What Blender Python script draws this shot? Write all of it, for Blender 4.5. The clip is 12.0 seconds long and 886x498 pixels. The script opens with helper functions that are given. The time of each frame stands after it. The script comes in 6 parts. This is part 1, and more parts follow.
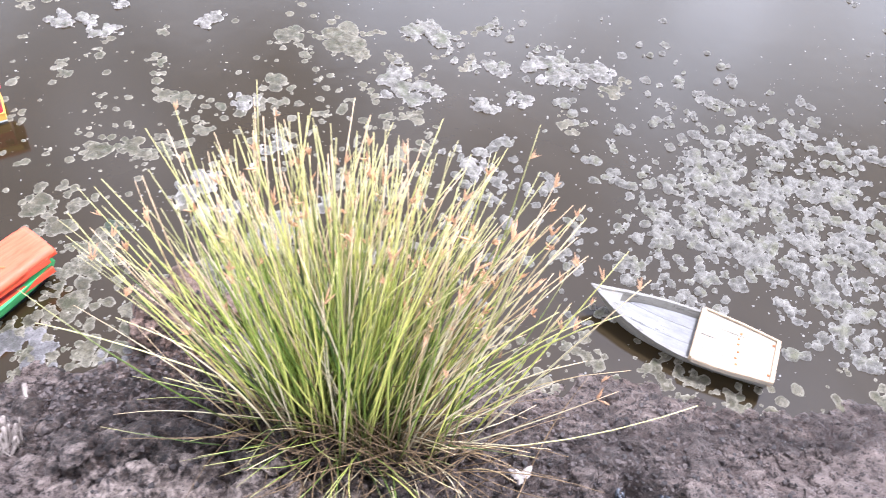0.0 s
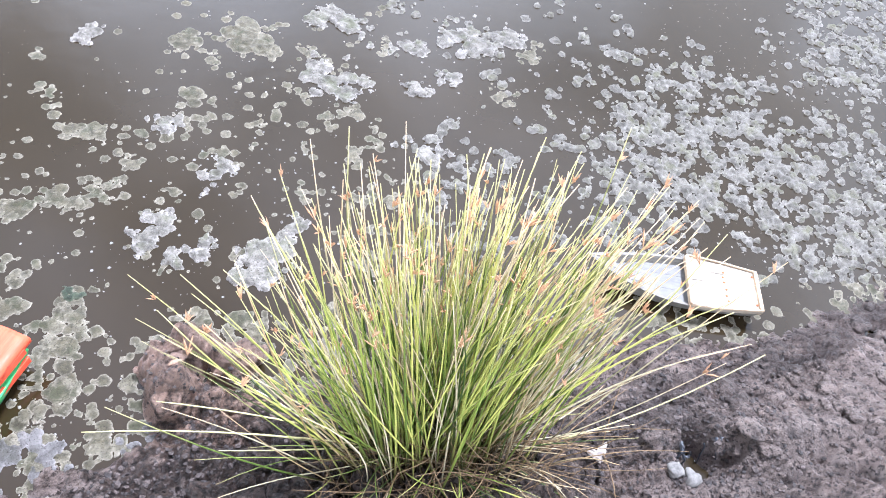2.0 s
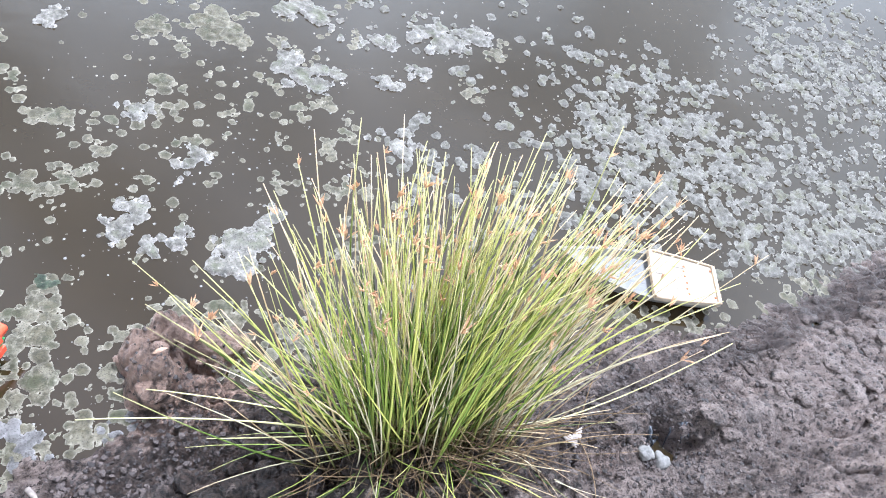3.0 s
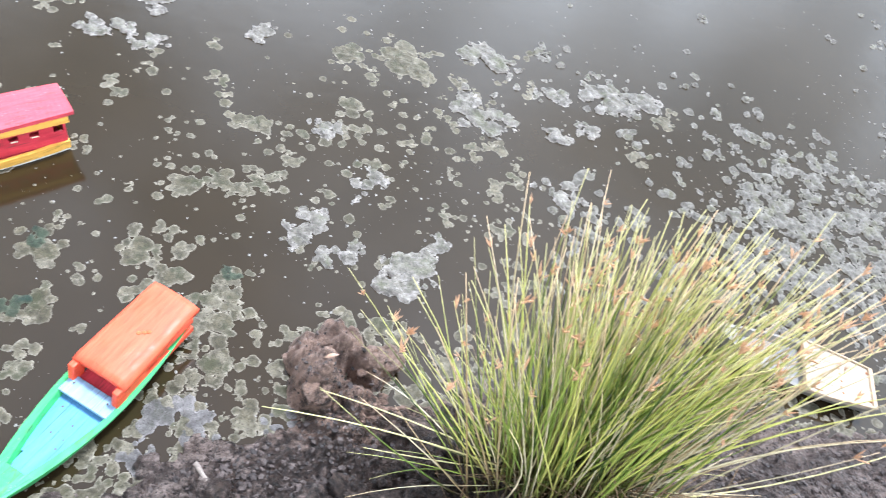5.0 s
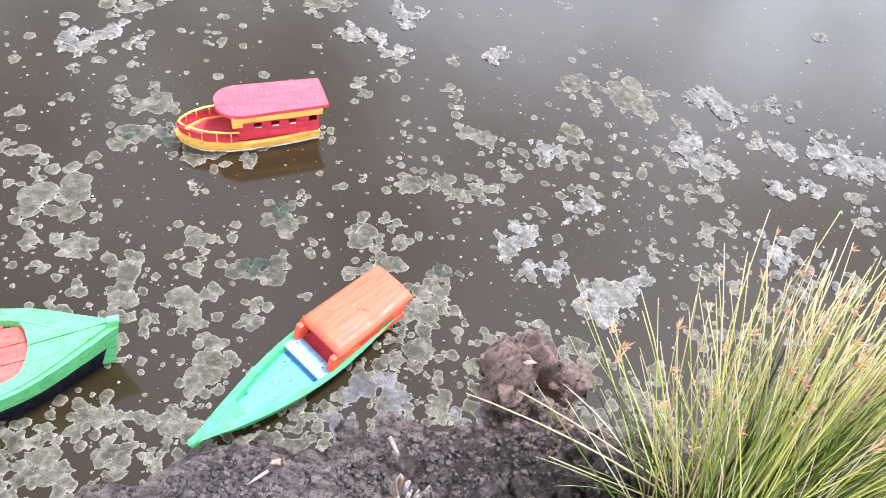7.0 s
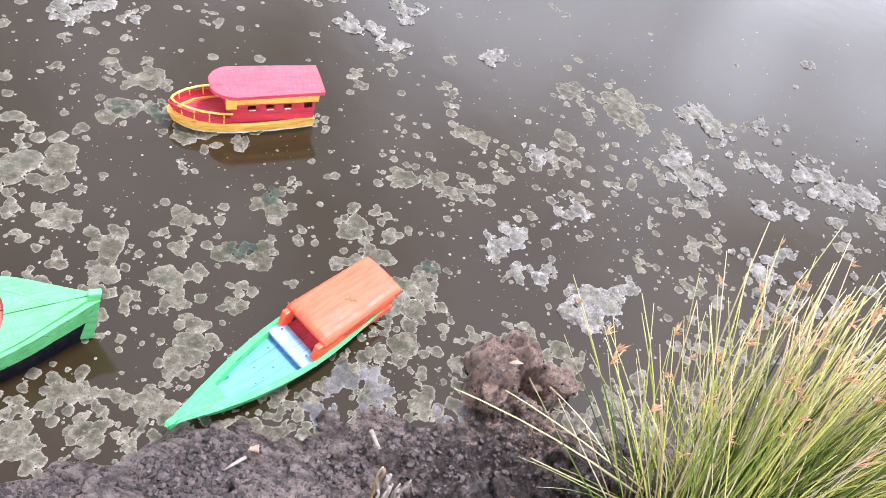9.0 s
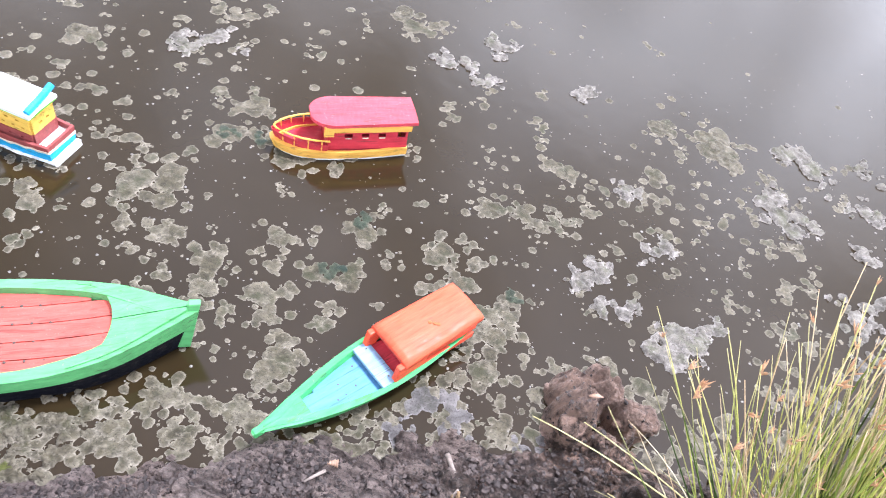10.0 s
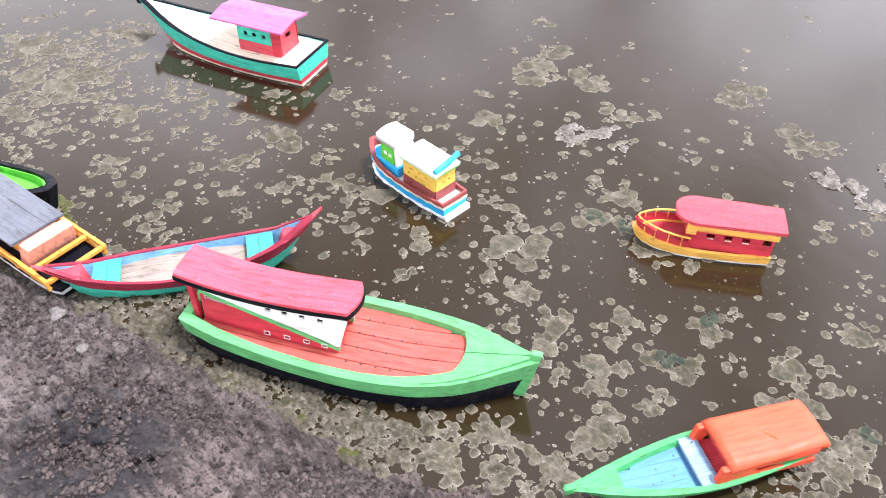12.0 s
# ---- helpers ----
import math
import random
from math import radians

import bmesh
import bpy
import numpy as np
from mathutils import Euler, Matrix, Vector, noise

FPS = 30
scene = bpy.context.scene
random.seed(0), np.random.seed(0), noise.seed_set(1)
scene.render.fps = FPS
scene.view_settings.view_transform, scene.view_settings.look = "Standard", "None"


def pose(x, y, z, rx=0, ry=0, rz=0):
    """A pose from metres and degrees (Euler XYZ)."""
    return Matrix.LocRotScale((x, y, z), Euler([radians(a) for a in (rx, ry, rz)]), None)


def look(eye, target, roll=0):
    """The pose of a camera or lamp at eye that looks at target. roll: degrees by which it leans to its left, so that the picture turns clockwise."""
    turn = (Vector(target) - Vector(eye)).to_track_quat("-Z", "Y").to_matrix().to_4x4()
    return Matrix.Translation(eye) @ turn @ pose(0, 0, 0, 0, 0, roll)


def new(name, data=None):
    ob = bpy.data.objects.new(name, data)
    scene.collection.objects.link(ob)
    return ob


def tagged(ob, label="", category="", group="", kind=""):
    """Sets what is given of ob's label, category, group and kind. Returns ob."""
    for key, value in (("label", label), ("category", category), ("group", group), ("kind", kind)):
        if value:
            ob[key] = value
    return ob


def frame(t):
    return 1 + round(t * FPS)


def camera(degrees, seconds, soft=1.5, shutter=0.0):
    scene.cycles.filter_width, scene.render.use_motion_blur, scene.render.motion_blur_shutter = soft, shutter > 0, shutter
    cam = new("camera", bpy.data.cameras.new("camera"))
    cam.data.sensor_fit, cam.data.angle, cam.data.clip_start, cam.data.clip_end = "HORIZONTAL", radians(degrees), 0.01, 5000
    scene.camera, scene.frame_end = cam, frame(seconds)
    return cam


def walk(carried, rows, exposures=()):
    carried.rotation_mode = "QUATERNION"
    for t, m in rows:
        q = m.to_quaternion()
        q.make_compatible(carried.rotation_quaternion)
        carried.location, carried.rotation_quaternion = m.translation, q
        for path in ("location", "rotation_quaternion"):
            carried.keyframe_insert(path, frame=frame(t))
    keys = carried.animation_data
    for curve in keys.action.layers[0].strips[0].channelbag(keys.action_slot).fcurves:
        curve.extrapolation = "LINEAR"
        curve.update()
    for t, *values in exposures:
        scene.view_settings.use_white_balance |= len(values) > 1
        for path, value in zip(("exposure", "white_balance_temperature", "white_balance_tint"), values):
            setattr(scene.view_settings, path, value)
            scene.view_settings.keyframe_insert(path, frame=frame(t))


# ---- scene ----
cam = camera(60.0, 12.0, soft=1.0, shutter=0.12)
PATH = [
    (0, (0.895, 0.032, 1.510), (0.808, 1.293, -0.040), 6.2),
    (0.5, (0.593, -0.061, 1.529), (0.585, 1.182, -0.038), 7.0),
    (1, (0.512, -0.037, 1.532), (0.660, 1.178, -0.050), 8.9),
    (1.5, (0.502, 0.104, 1.511), (0.806, 1.294, -0.067), 10.7),
    (2, (0.422, 0.144, 1.509), (0.852, 1.299, -0.066), 14.5),
    (2.5, (0.371, 0.140, 1.510), (0.910, 1.261, -0.056), 18.6),
    (2.7, (0.349, 0.138, 1.515), (0.920, 1.252, -0.045), 19.8),
    (4.3, (0.181, 0.114, 1.499), (0.767, 1.281, -0.017), 24.5),
    (4.5, (0.180, 0.115, 1.502), (0.757, 1.284, -0.015), 24.7),
    (5, (0.130, 0.114, 1.500), (0.497, 1.352, -0.028), 21.5),
    (5.5, (0.066, 0.063, 1.531), (-0.008, 1.349, 0.000), 11.6),
    (6, (0.060, 0.030, 1.526), (-0.101, 1.323, 0.008), 11.4),
    (6.5, (0.056, 0.030, 1.488), (-0.048, 1.286, -0.065), 13.7),
    (7, (0.039, 0.024, 1.487), (-0.031, 1.282, -0.066), 15.5),
    (9, (0.000, 0.000, 1.450), (0.000, 1.294, -0.075), 21.6),
    (9.5, (-0.013, -0.017, 1.438), (-0.072, 1.287, -0.078), 21.1),
    (10, (0.010, -0.032, 1.456), (-0.231, 1.256, -0.054), 16.1),
    (10.5, (0.124, -0.008, 1.460), (-0.437, 1.195, -0.036), 7.4),
    (11, (0.227, -0.043, 1.447), (-0.636, 1.036, 0.001), 0.9),
    (11.5, (0.210, -0.078, 1.438), (-0.851, 0.862, 0.028), -1.3),
    (12, (0.058, -0.154, 1.446), (-1.019, 0.815, 0.067), 0.1),
]
EXPOSURES = [(0.0, 2.41, 5360, 18.5), (2.5, 2.37, 5160, 12.5), (4.4, 2.14, 5080, 6), (5.5, 2.22, 5500, 13), (7.0, 2.26, 5380, 15), (9.0, 2.16, 5500, 17.5), (10.5, 2.12, 5590, 18), (12.0, 1.96, 5850, 18.5)]
walk(cam, [(t, look(eye, target, roll)) for t, eye, target, roll in PATH], EXPOSURES)

# ---- world and light: a bright overcast sky ----
world = bpy.data.worlds.new("sky")
scene.world = world
world.use_nodes = True
wn, wl = world.node_tree.nodes, world.node_tree.links
wn.clear()
sky = wn.new("ShaderNodeTexSky")
sky.sky_type, sky.sun_disc = "NISHITA", False
sky.sun_elevation, sky.sun_rotation = radians(68), radians(40)
veil = wn.new("ShaderNodeHueSaturation")
veil.inputs["Saturation"].default_value = 0.08
cloud_at = wn.new("ShaderNodeTexCoord")
cloud = wn.new("ShaderNodeTexNoise")
cloud.inputs["Scale"].default_value, cloud.inputs["Detail"].default_value = 2.6, 4.0
cloud_ramp = wn.new("ShaderNodeMapRange")
cloud_ramp.inputs["From Min"].default_value, cloud_ramp.inputs["From Max"].default_value = 0.37, 0.63
cloud_ramp.inputs["To Min"].default_value, cloud_ramp.inputs["To Max"].default_value = 0.5, 1.65
cloud_mul = wn.new("ShaderNodeMix")
cloud_mul.data_type, cloud_mul.blend_type = "RGBA", "MULTIPLY"
cloud_mul.inputs[0].default_value = 1.0
air = wn.new("ShaderNodeBackground")
air.inputs["Strength"].default_value = 0.12
sky_out = wn.new("ShaderNodeOutputWorld")
wl.new(sky.outputs[0], veil.inputs["Color"])
wl.new(cloud_at.outputs["Generated"], cloud.inputs["Vector"])
wl.new(cloud.outputs["Fac"], cloud_ramp.inputs["Value"])
wl.new(veil.outputs[0], cloud_mul.inputs[6])
wl.new(cloud_ramp.outputs[0], cloud_mul.inputs[7])
way_up = wn.new("ShaderNodeSeparateXYZ")
wl.new(cloud_at.outputs["Generated"], way_up.inputs[0])
haze = wn.new("ShaderNodeMapRange")
haze.inputs["From Min"].default_value, haze.inputs["From Max"].default_value = 0.97, 0.52
wl.new(way_up.outputs["Z"], haze.inputs["Value"])
# The cloud is thin and cool overhead, bright and a little warm lower down.
haze_tone = wn.new("ShaderNodeMix")
haze_tone.data_type = "RGBA"
haze_tone.inputs[6].default_value, haze_tone.inputs[7].default_value = (0.49, 0.47, 0.535, 1.0), (1.42, 1.37, 1.26, 1.0)
wl.new(haze.outputs[0], haze_tone.inputs[0])
haze_mul = wn.new("ShaderNodeMix")
haze_mul.data_type, haze_mul.blend_type = "RGBA", "MULTIPLY"
haze_mul.inputs[0].default_value = 1.0
wl.new(cloud_mul.outputs[2], haze_mul.inputs[6])
wl.new(haze_tone.outputs[2], haze_mul.inputs[7])
wl.new(haze_mul.outputs[2], air.inputs["Color"])
wl.new(air.outputs[0], sky_out.inputs["Surface"])
sun = new("sun", bpy.data.lights.new("sun", "SUN"))
sun.data.energy, sun.data.angle, sun.data.color = 2.0, radians(10), (1.0, 0.97, 0.93)
sun.matrix_world = look((0.64, 0.77, 2.5), (0, 0, 0))

# ---- materials ----


def nodes_of(name):
    m = bpy.data.materials.new(name)
    m.use_nodes = True
    n, l = m.node_tree.nodes, m.node_tree.links
    return m, n, l, n["Principled BSDF"]


def noise_at(n, l, vec, scale, detail=4.0, rough=0.6):
    tex = n.new("ShaderNodeTexNoise")
    tex.inputs["Scale"].default_value, tex.inputs["Detail"].default_value = scale, detail
    tex.inputs["Roughness"].default_value = rough
    l.new(vec, tex.inputs["Vector"])
    return tex.outputs["Fac"]


def span(n, l, value, a, b, c=0.0, d=1.0):
    r = n.new("ShaderNodeMapRange")
    r.inputs["From Min"].default_value, r.inputs["From Max"].default_value = a, b
    r.inputs["To Min"].default_value, r.inputs["To Max"].default_value = c, d
    l.new(value, r.inputs["Value"])
    return r.outputs[0]


def blend(n, l, fac, a, b, how="MIX"):
    x = n.new("ShaderNodeMix")
    x.data_type, x.blend_type = "RGBA", how
    for value, slot in ((fac, 0), (a, 6), (b, 7)):
        if isinstance(value, (tuple, list)):
            x.inputs[slot].default_value = (*value, 1.0)
        elif isinstance(value, (int, float)):
            x.inputs[slot].default_value = value
        else:
            l.new(value, x.inputs[slot])
    return x.outputs[2]


def bump(n, l, b, height, strength, distance):
    k = n.new("ShaderNodeBump")
    k.inputs["Strength"].default_value, k.inputs["Distance"].default_value = strength, distance
    l.new(height, k.inputs["Height"])
    l.new(k.outputs[0], b.inputs["Normal"])


def paint(name, colour, worn=(0.35, 0.27, 0.2), wear=0.5, rough=0.45, specks=(0.05, 0.04, 0.033), gloss=0.22, splits=0.55):
    """Brushed household paint on carved wood: streaks along the grain, chips and dirt specks."""
    m, n, l, b = nodes_of(name)
    at = n.new("ShaderNodeTexCoord").outputs["Object"]
    stretch = n.new("ShaderNodeMapping")
    stretch.inputs["Scale"].default_value = (12, 90, 60)
    l.new(at, stretch.inputs["Vector"])
    streak = noise_at(n, l, stretch.outputs[0], 1.0, 5.0, 0.65)
    blot = noise_at(n, l, at, 38, 4.0, 0.6)
    chip = noise_at(n, l, at, 170, 6.0, 0.7)
    spot = noise_at(n, l, at, 75, 2.0, 0.5)
    dark = tuple(c * 0.68 for c in colour)
    lift = tuple(min(0.9, c * 1.12 + 0.025 * max(colour)) for c in colour)
    tone = blend(n, l, span(n, l, streak, 0.3, 0.7), dark, lift)
    tone = blend(n, l, span(n, l, blot, 0.35, 0.75, 0.0, 0.45), tone, tuple(c * 0.8 + 0.035 * max(colour) for c in colour))
    tone = blend(n, l, span(n, l, chip, 0.62, 0.68, 0.0, wear), tone, worn)
    tone = blend(n, l, span(n, l, spot, 0.74, 0.77, 0.0, 0.8), tone, specks)
    grain = n.new("ShaderNodeMapping")
    grain.inputs["Scale"].default_value = (5, 130, 130)
    l.new(at, grain.inputs["Vector"])
    crack = noise_at(n, l, grain.outputs[0], 1.0, 3.0, 0.5)
    tone = blend(n, l, span(n, l, crack, 0.66, 0.72, 0.0, 0.75 * wear + 0.2), tone, specks)
    split = n.new("ShaderNodeMapping")
    split.inputs["Scale"].default_value = (3.5, 48, 48)
    l.new(at, split.inputs["Vector"])
    away = n.new("ShaderNodeMath")
    away.operation = "SUBTRACT"
    away.inputs[1].default_value = 0.5
    l.new(noise_at(n, l, split.outputs[0], 1.0, 2.0, 0.4), away.inputs[0])
    near_line = n.new("ShaderNodeMath")
    near_line.operation = "ABSOLUTE"
    l.new(away.outputs[0], near_line.inputs[0])
    line_mask = n.new("ShaderNodeMath")
    line_mask.operation = "MULTIPLY"
    l.new(span(n, l, near_line.outputs[0], 0.004, 0.018, splits, 0.0), line_mask.inputs[0])
    l.new(span(n, l, noise_at(n, l, at, 20, 3.0, 0.6), 0.44, 0.54), line_mask.inputs[1])
    tone = blend(n, l, line_mask.outputs[0], tone, specks)
    grime = noise_at(n, l, at, 14, 6.0, 0.7)
    tone = blend(n, l, span(n, l, grime, 0.52, 0.72, 0.0, 0.45), tone, tuple(c * 0.5 + 0.01 * max(colour) for c in colour))
    l.new(tone, b.inputs["Base Color"])
    l.new(span(n, l, blot, 0.3, 0.7, rough - 0.1, rough + 0.2), b.inputs["Roughness"])
    b.inputs["Specular IOR Level"].default_value = gloss
    bump(n, l, b, streak, 0.5, 0.0015)
    return m


def water_surface():
    m, n, l, b = nodes_of("pond_water")
    at = n.new("ShaderNodeTexCoord").outputs["Object"]
    silt = noise_at(n, l, at, 1.7, 5.0, 0.6)
    fine = noise_at(n, l, at, 14.0, 3.0, 0.5)
    tone = blend(n, l, span(n, l, silt, 0.3, 0.7), (0.0178, 0.0119, 0.0048), (0.0242, 0.0163, 0.0071))
    l.new(tone, b.inputs["Base Color"])
    b.inputs["Roughness"].default_value = 0.1
    b.inputs["IOR"].default_value = 1.4
    bump(n, l, b, fine, 0.12, 0.004)
    return m


def mud_surface():
    """Wet grey-brown mud with a purplish cast: silt bands along the shore, pit and crease shade painted as dark specks,
    glossy where it is wettest.
    """
    m, n, l, b = nodes_of("wet_mud")
    geo = n.new("ShaderNodeNewGeometry")
    at = geo.outputs["Position"]
    cut = n.new("ShaderNodeSeparateXYZ")
    l.new(at, cut.inputs[0])
    flow = n.new("ShaderNodeMapping")
    flow.inputs["Scale"].default_value, flow.inputs["Rotation"].default_value = (11, 48, 30), (0, 0, radians(-22))
    l.new(at, flow.inputs["Vector"])
    big = noise_at(n, l, at, 3.4, 5.0, 0.6)
    band = noise_at(n, l, flow.outputs[0], 1.0, 7.0, 0.7)
    mid = noise_at(n, l, at, 34.0, 8.0, 0.7)
    grit = noise_at(n, l, at, 170.0, 8.0, 0.8)
    tone = blend(n, l, span(n, l, big, 0.36, 0.64), (0.072, 0.057, 0.051), (0.225, 0.184, 0.168))
    tone = blend(n, l, span(n, l, band, 0.47, 0.63, 0.0, 0.62), tone, (0.32, 0.268, 0.24))
    tone = blend(n, l, span(n, l, band, 0.49, 0.38, 0.0, 0.75), tone, (0.036, 0.027, 0.024))
    warm = noise_at(n, l, at, 8.5, 4.0, 0.6)
    tone = blend(n, l, span(n, l, warm, 0.54, 0.68, 0.0, 0.35), tone, (0.19, 0.14, 0.118))
    skew = n.new("ShaderNodeMath")
    skew.operation = "MULTIPLY_ADD"
    skew.inputs[1].default_value = -0.33
    l.new(cut.outputs["X"], skew.inputs[0])
    l.new(cut.outputs["Y"], skew.inputs[2])
    strand = n.new("ShaderNodeMath")
    strand.operation = "MULTIPLY_ADD"
    strand.inputs[1].default_value = 0.3
    l.new(warm, strand.inputs[0])
    l.new(skew.outputs[0], strand.inputs[2])
    eastern = span(n, l, cut.outputs["X"], 0.95, 1.25)
    zones = []
    for low_a, low_b, high_a, high_b in ((0.42, 0.46, 0.56, 0.52), (0.2, 0.26, 0.42, 0.36)):
        zone = n.new("ShaderNodeMath")
        zone.operation = "MULTIPLY"
        l.new(span(n, l, strand.outputs[0], low_a, low_b), zone.inputs[0])
        l.new(span(n, l, strand.outputs[0], high_a, high_b), zone.inputs[1])
        placed = n.new("ShaderNodeMath")
        placed.operation = "MULTIPLY"
        l.new(zone.outputs[0], placed.inputs[0])
        l.new(eastern, placed.inputs[1])
        zones.append(span(n, l, placed.outputs[0], 0.0, 1.0, 0.0, 0.72))
    tone = blend(n, l, zones[0], tone, (0.05, 0.04, 0.037))
    tone = blend(n, l, zones[1], tone, blend(n, l, span(n, l, mid, 0.38, 0.6), (0.1, 0.082, 0.074), (0.235, 0.198, 0.182)))
    slick = n.new("ShaderNodeVectorMath")
    slick.operation = "DISTANCE"
    slick.inputs[1].default_value = (-1.04, -0.12, 0.09)
    l.new(at, slick.inputs[0])
    slick_edge = n.new("ShaderNodeMath")
    slick_edge.operation = "MULTIPLY_ADD"
    slick_edge.inputs[1].default_value = 0.28
    l.new(mid, slick_edge.inputs[0])
    l.new(slick.outputs["Value"], slick_edge.inputs[2])
    tone = blend(n, l, span(n, l, slick_edge.outputs[0], 0.27, 0.35, 0.88, 0.0), tone, (0.03, 0.031, 0.035))
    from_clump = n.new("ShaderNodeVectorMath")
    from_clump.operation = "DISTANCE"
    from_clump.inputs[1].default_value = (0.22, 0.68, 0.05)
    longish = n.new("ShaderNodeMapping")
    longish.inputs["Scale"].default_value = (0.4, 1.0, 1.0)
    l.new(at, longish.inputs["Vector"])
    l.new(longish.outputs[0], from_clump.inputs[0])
    shaded_peat_edge = n.new("ShaderNodeMath")
    shaded_peat_edge.operation = "MULTIPLY_ADD"
    shaded_peat_edge.inputs[1].default_value = 0.7
    l.new(mid, shaded_peat_edge.inputs[0])
    l.new(from_clump.outputs["Value"], shaded_peat_edge.inputs[2])
    far_off = n.new("ShaderNodeVectorMath")
    far_off.operation = "DISTANCE"
    far_off.inputs[1].default_value = (0.27, 0.94, 0.06)
    l.new(at, far_off.inputs[0])
    heap = span(n, l, far_off.outputs["Value"], 0.13, 0.24, 0.8, 0.0)
    pit_shade = noise_at(n, l, at, 85.0, 6.0, 0.65)
    # Dark blotches and specks put the shade of cracks and hollows into the colour.
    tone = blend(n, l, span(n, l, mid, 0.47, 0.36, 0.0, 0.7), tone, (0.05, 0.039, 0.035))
    tone = blend(n, l, span(n, l, pit_shade, 0.44, 0.4, 0.0, 0.85), tone, (0.02, 0.015, 0.013))
    tone = blend(n, l, span(n, l, grit, 0.58, 0.62, 0.0, 0.26), tone, (0.4, 0.34, 0.32))
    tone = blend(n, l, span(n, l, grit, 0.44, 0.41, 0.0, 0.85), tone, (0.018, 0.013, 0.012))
    tone = blend(n, l, heap, tone, blend(n, l, span(n, l, mid, 0.36, 0.62), (0.1, 0.067, 0.052), (0.38, 0.268, 0.21)))
    # Dark wet ground round the rushes; its near-black also paints the clump's shade.
    shaded_peat_tone = blend(n, l, span(n, l, pit_shade, 0.42, 0.62), (0.009, 0.0065, 0.0055), (0.06, 0.042, 0.033))
    tone = blend(n, l, span(n, l, shaded_peat_edge.outputs[0], 0.5, 0.6, 0.92, 0.0), tone, shaded_peat_tone)
    dry_at = n.new("ShaderNodeVectorMath")
    dry_at.operation = "DISTANCE"
    dry_at.inputs[1].default_value = (0.216, 0.47, 0.08)
    l.new(longish.outputs[0], dry_at.inputs[0])
    dry_edge = n.new("ShaderNodeMath")
    dry_edge.operation = "MULTIPLY_ADD"
    dry_edge.inputs[1].default_value = -0.45
    l.new(mid, dry_edge.inputs[0])
    l.new(dry_at.outputs["Value"], dry_edge.inputs[2])
    dry_tone = blend(n, l, span(n, l, pit_shade, 0.38, 0.6), (0.13, 0.105, 0.092), (0.42, 0.36, 0.32))
    tone = blend(n, l, span(n, l, dry_edge.outputs[0], -0.15, -0.09, 0.85, 0.0), tone, dry_tone)
    tone = blend(n, l, span(n, l, cut.outputs["X"], -1.5, 0.5), tone, blend(n, l, 1.0, tone, (1.05, 0.97, 0.9), "MULTIPLY"))
    l.new(tone, b.inputs["Base Color"])
    wet = span(n, l, cut.outputs["Z"], 0.0, 0.14, 0.24, 0.46)
    rough = n.new("ShaderNodeMath")
    rough.operation = "ADD"
    l.new(wet, rough.inputs[0])
    l.new(span(n, l, warm, 0.3, 0.7, 0.2, -0.1), rough.inputs[1])
    l.new(rough.outputs[0], b.inputs["Roughness"])
    mixed = n.new("ShaderNodeMath")
    mixed.operation = "MULTIPLY_ADD"
    mixed.inputs[1].default_value = 0.35
    l.new(grit, mixed.inputs[0])
    l.new(mid, mixed.inputs[2])
    b.inputs["Specular IOR Level"].default_value = 0.34
    bump(n, l, b, mixed.outputs[0], 1.0, 0.03)
    return m


def crumb_surface():
    """Loose crumbs, each with its own tone."""
    m, n, l, b = nodes_of("mud_crumb")
    geo = n.new("ShaderNodeNewGeometry")
    tone = blend(n, l, span(n, l, geo.outputs["Random Per Island"], 0.2, 1.0), (0.022, 0.0165, 0.0145), (0.12, 0.093, 0.081))
    a = noise_at(n, l, geo.outputs["Position"], 200.0, 4.0, 0.7)
    tone = blend(n, l, span(n, l, a, 0.42, 0.58, 0.6, 0.0), tone, (0.03, 0.024, 0.022))
    l.new(tone, b.inputs["Base Color"])
    l.new(span(n, l, geo.outputs["Random Per Island"], 0.0, 1.0, 0.3, 0.7), b.inputs["Roughness"])
    b.inputs["Specular IOR Level"].default_value = 0.22
    bump(n, l, b, a, 0.8, 0.004)
    return m


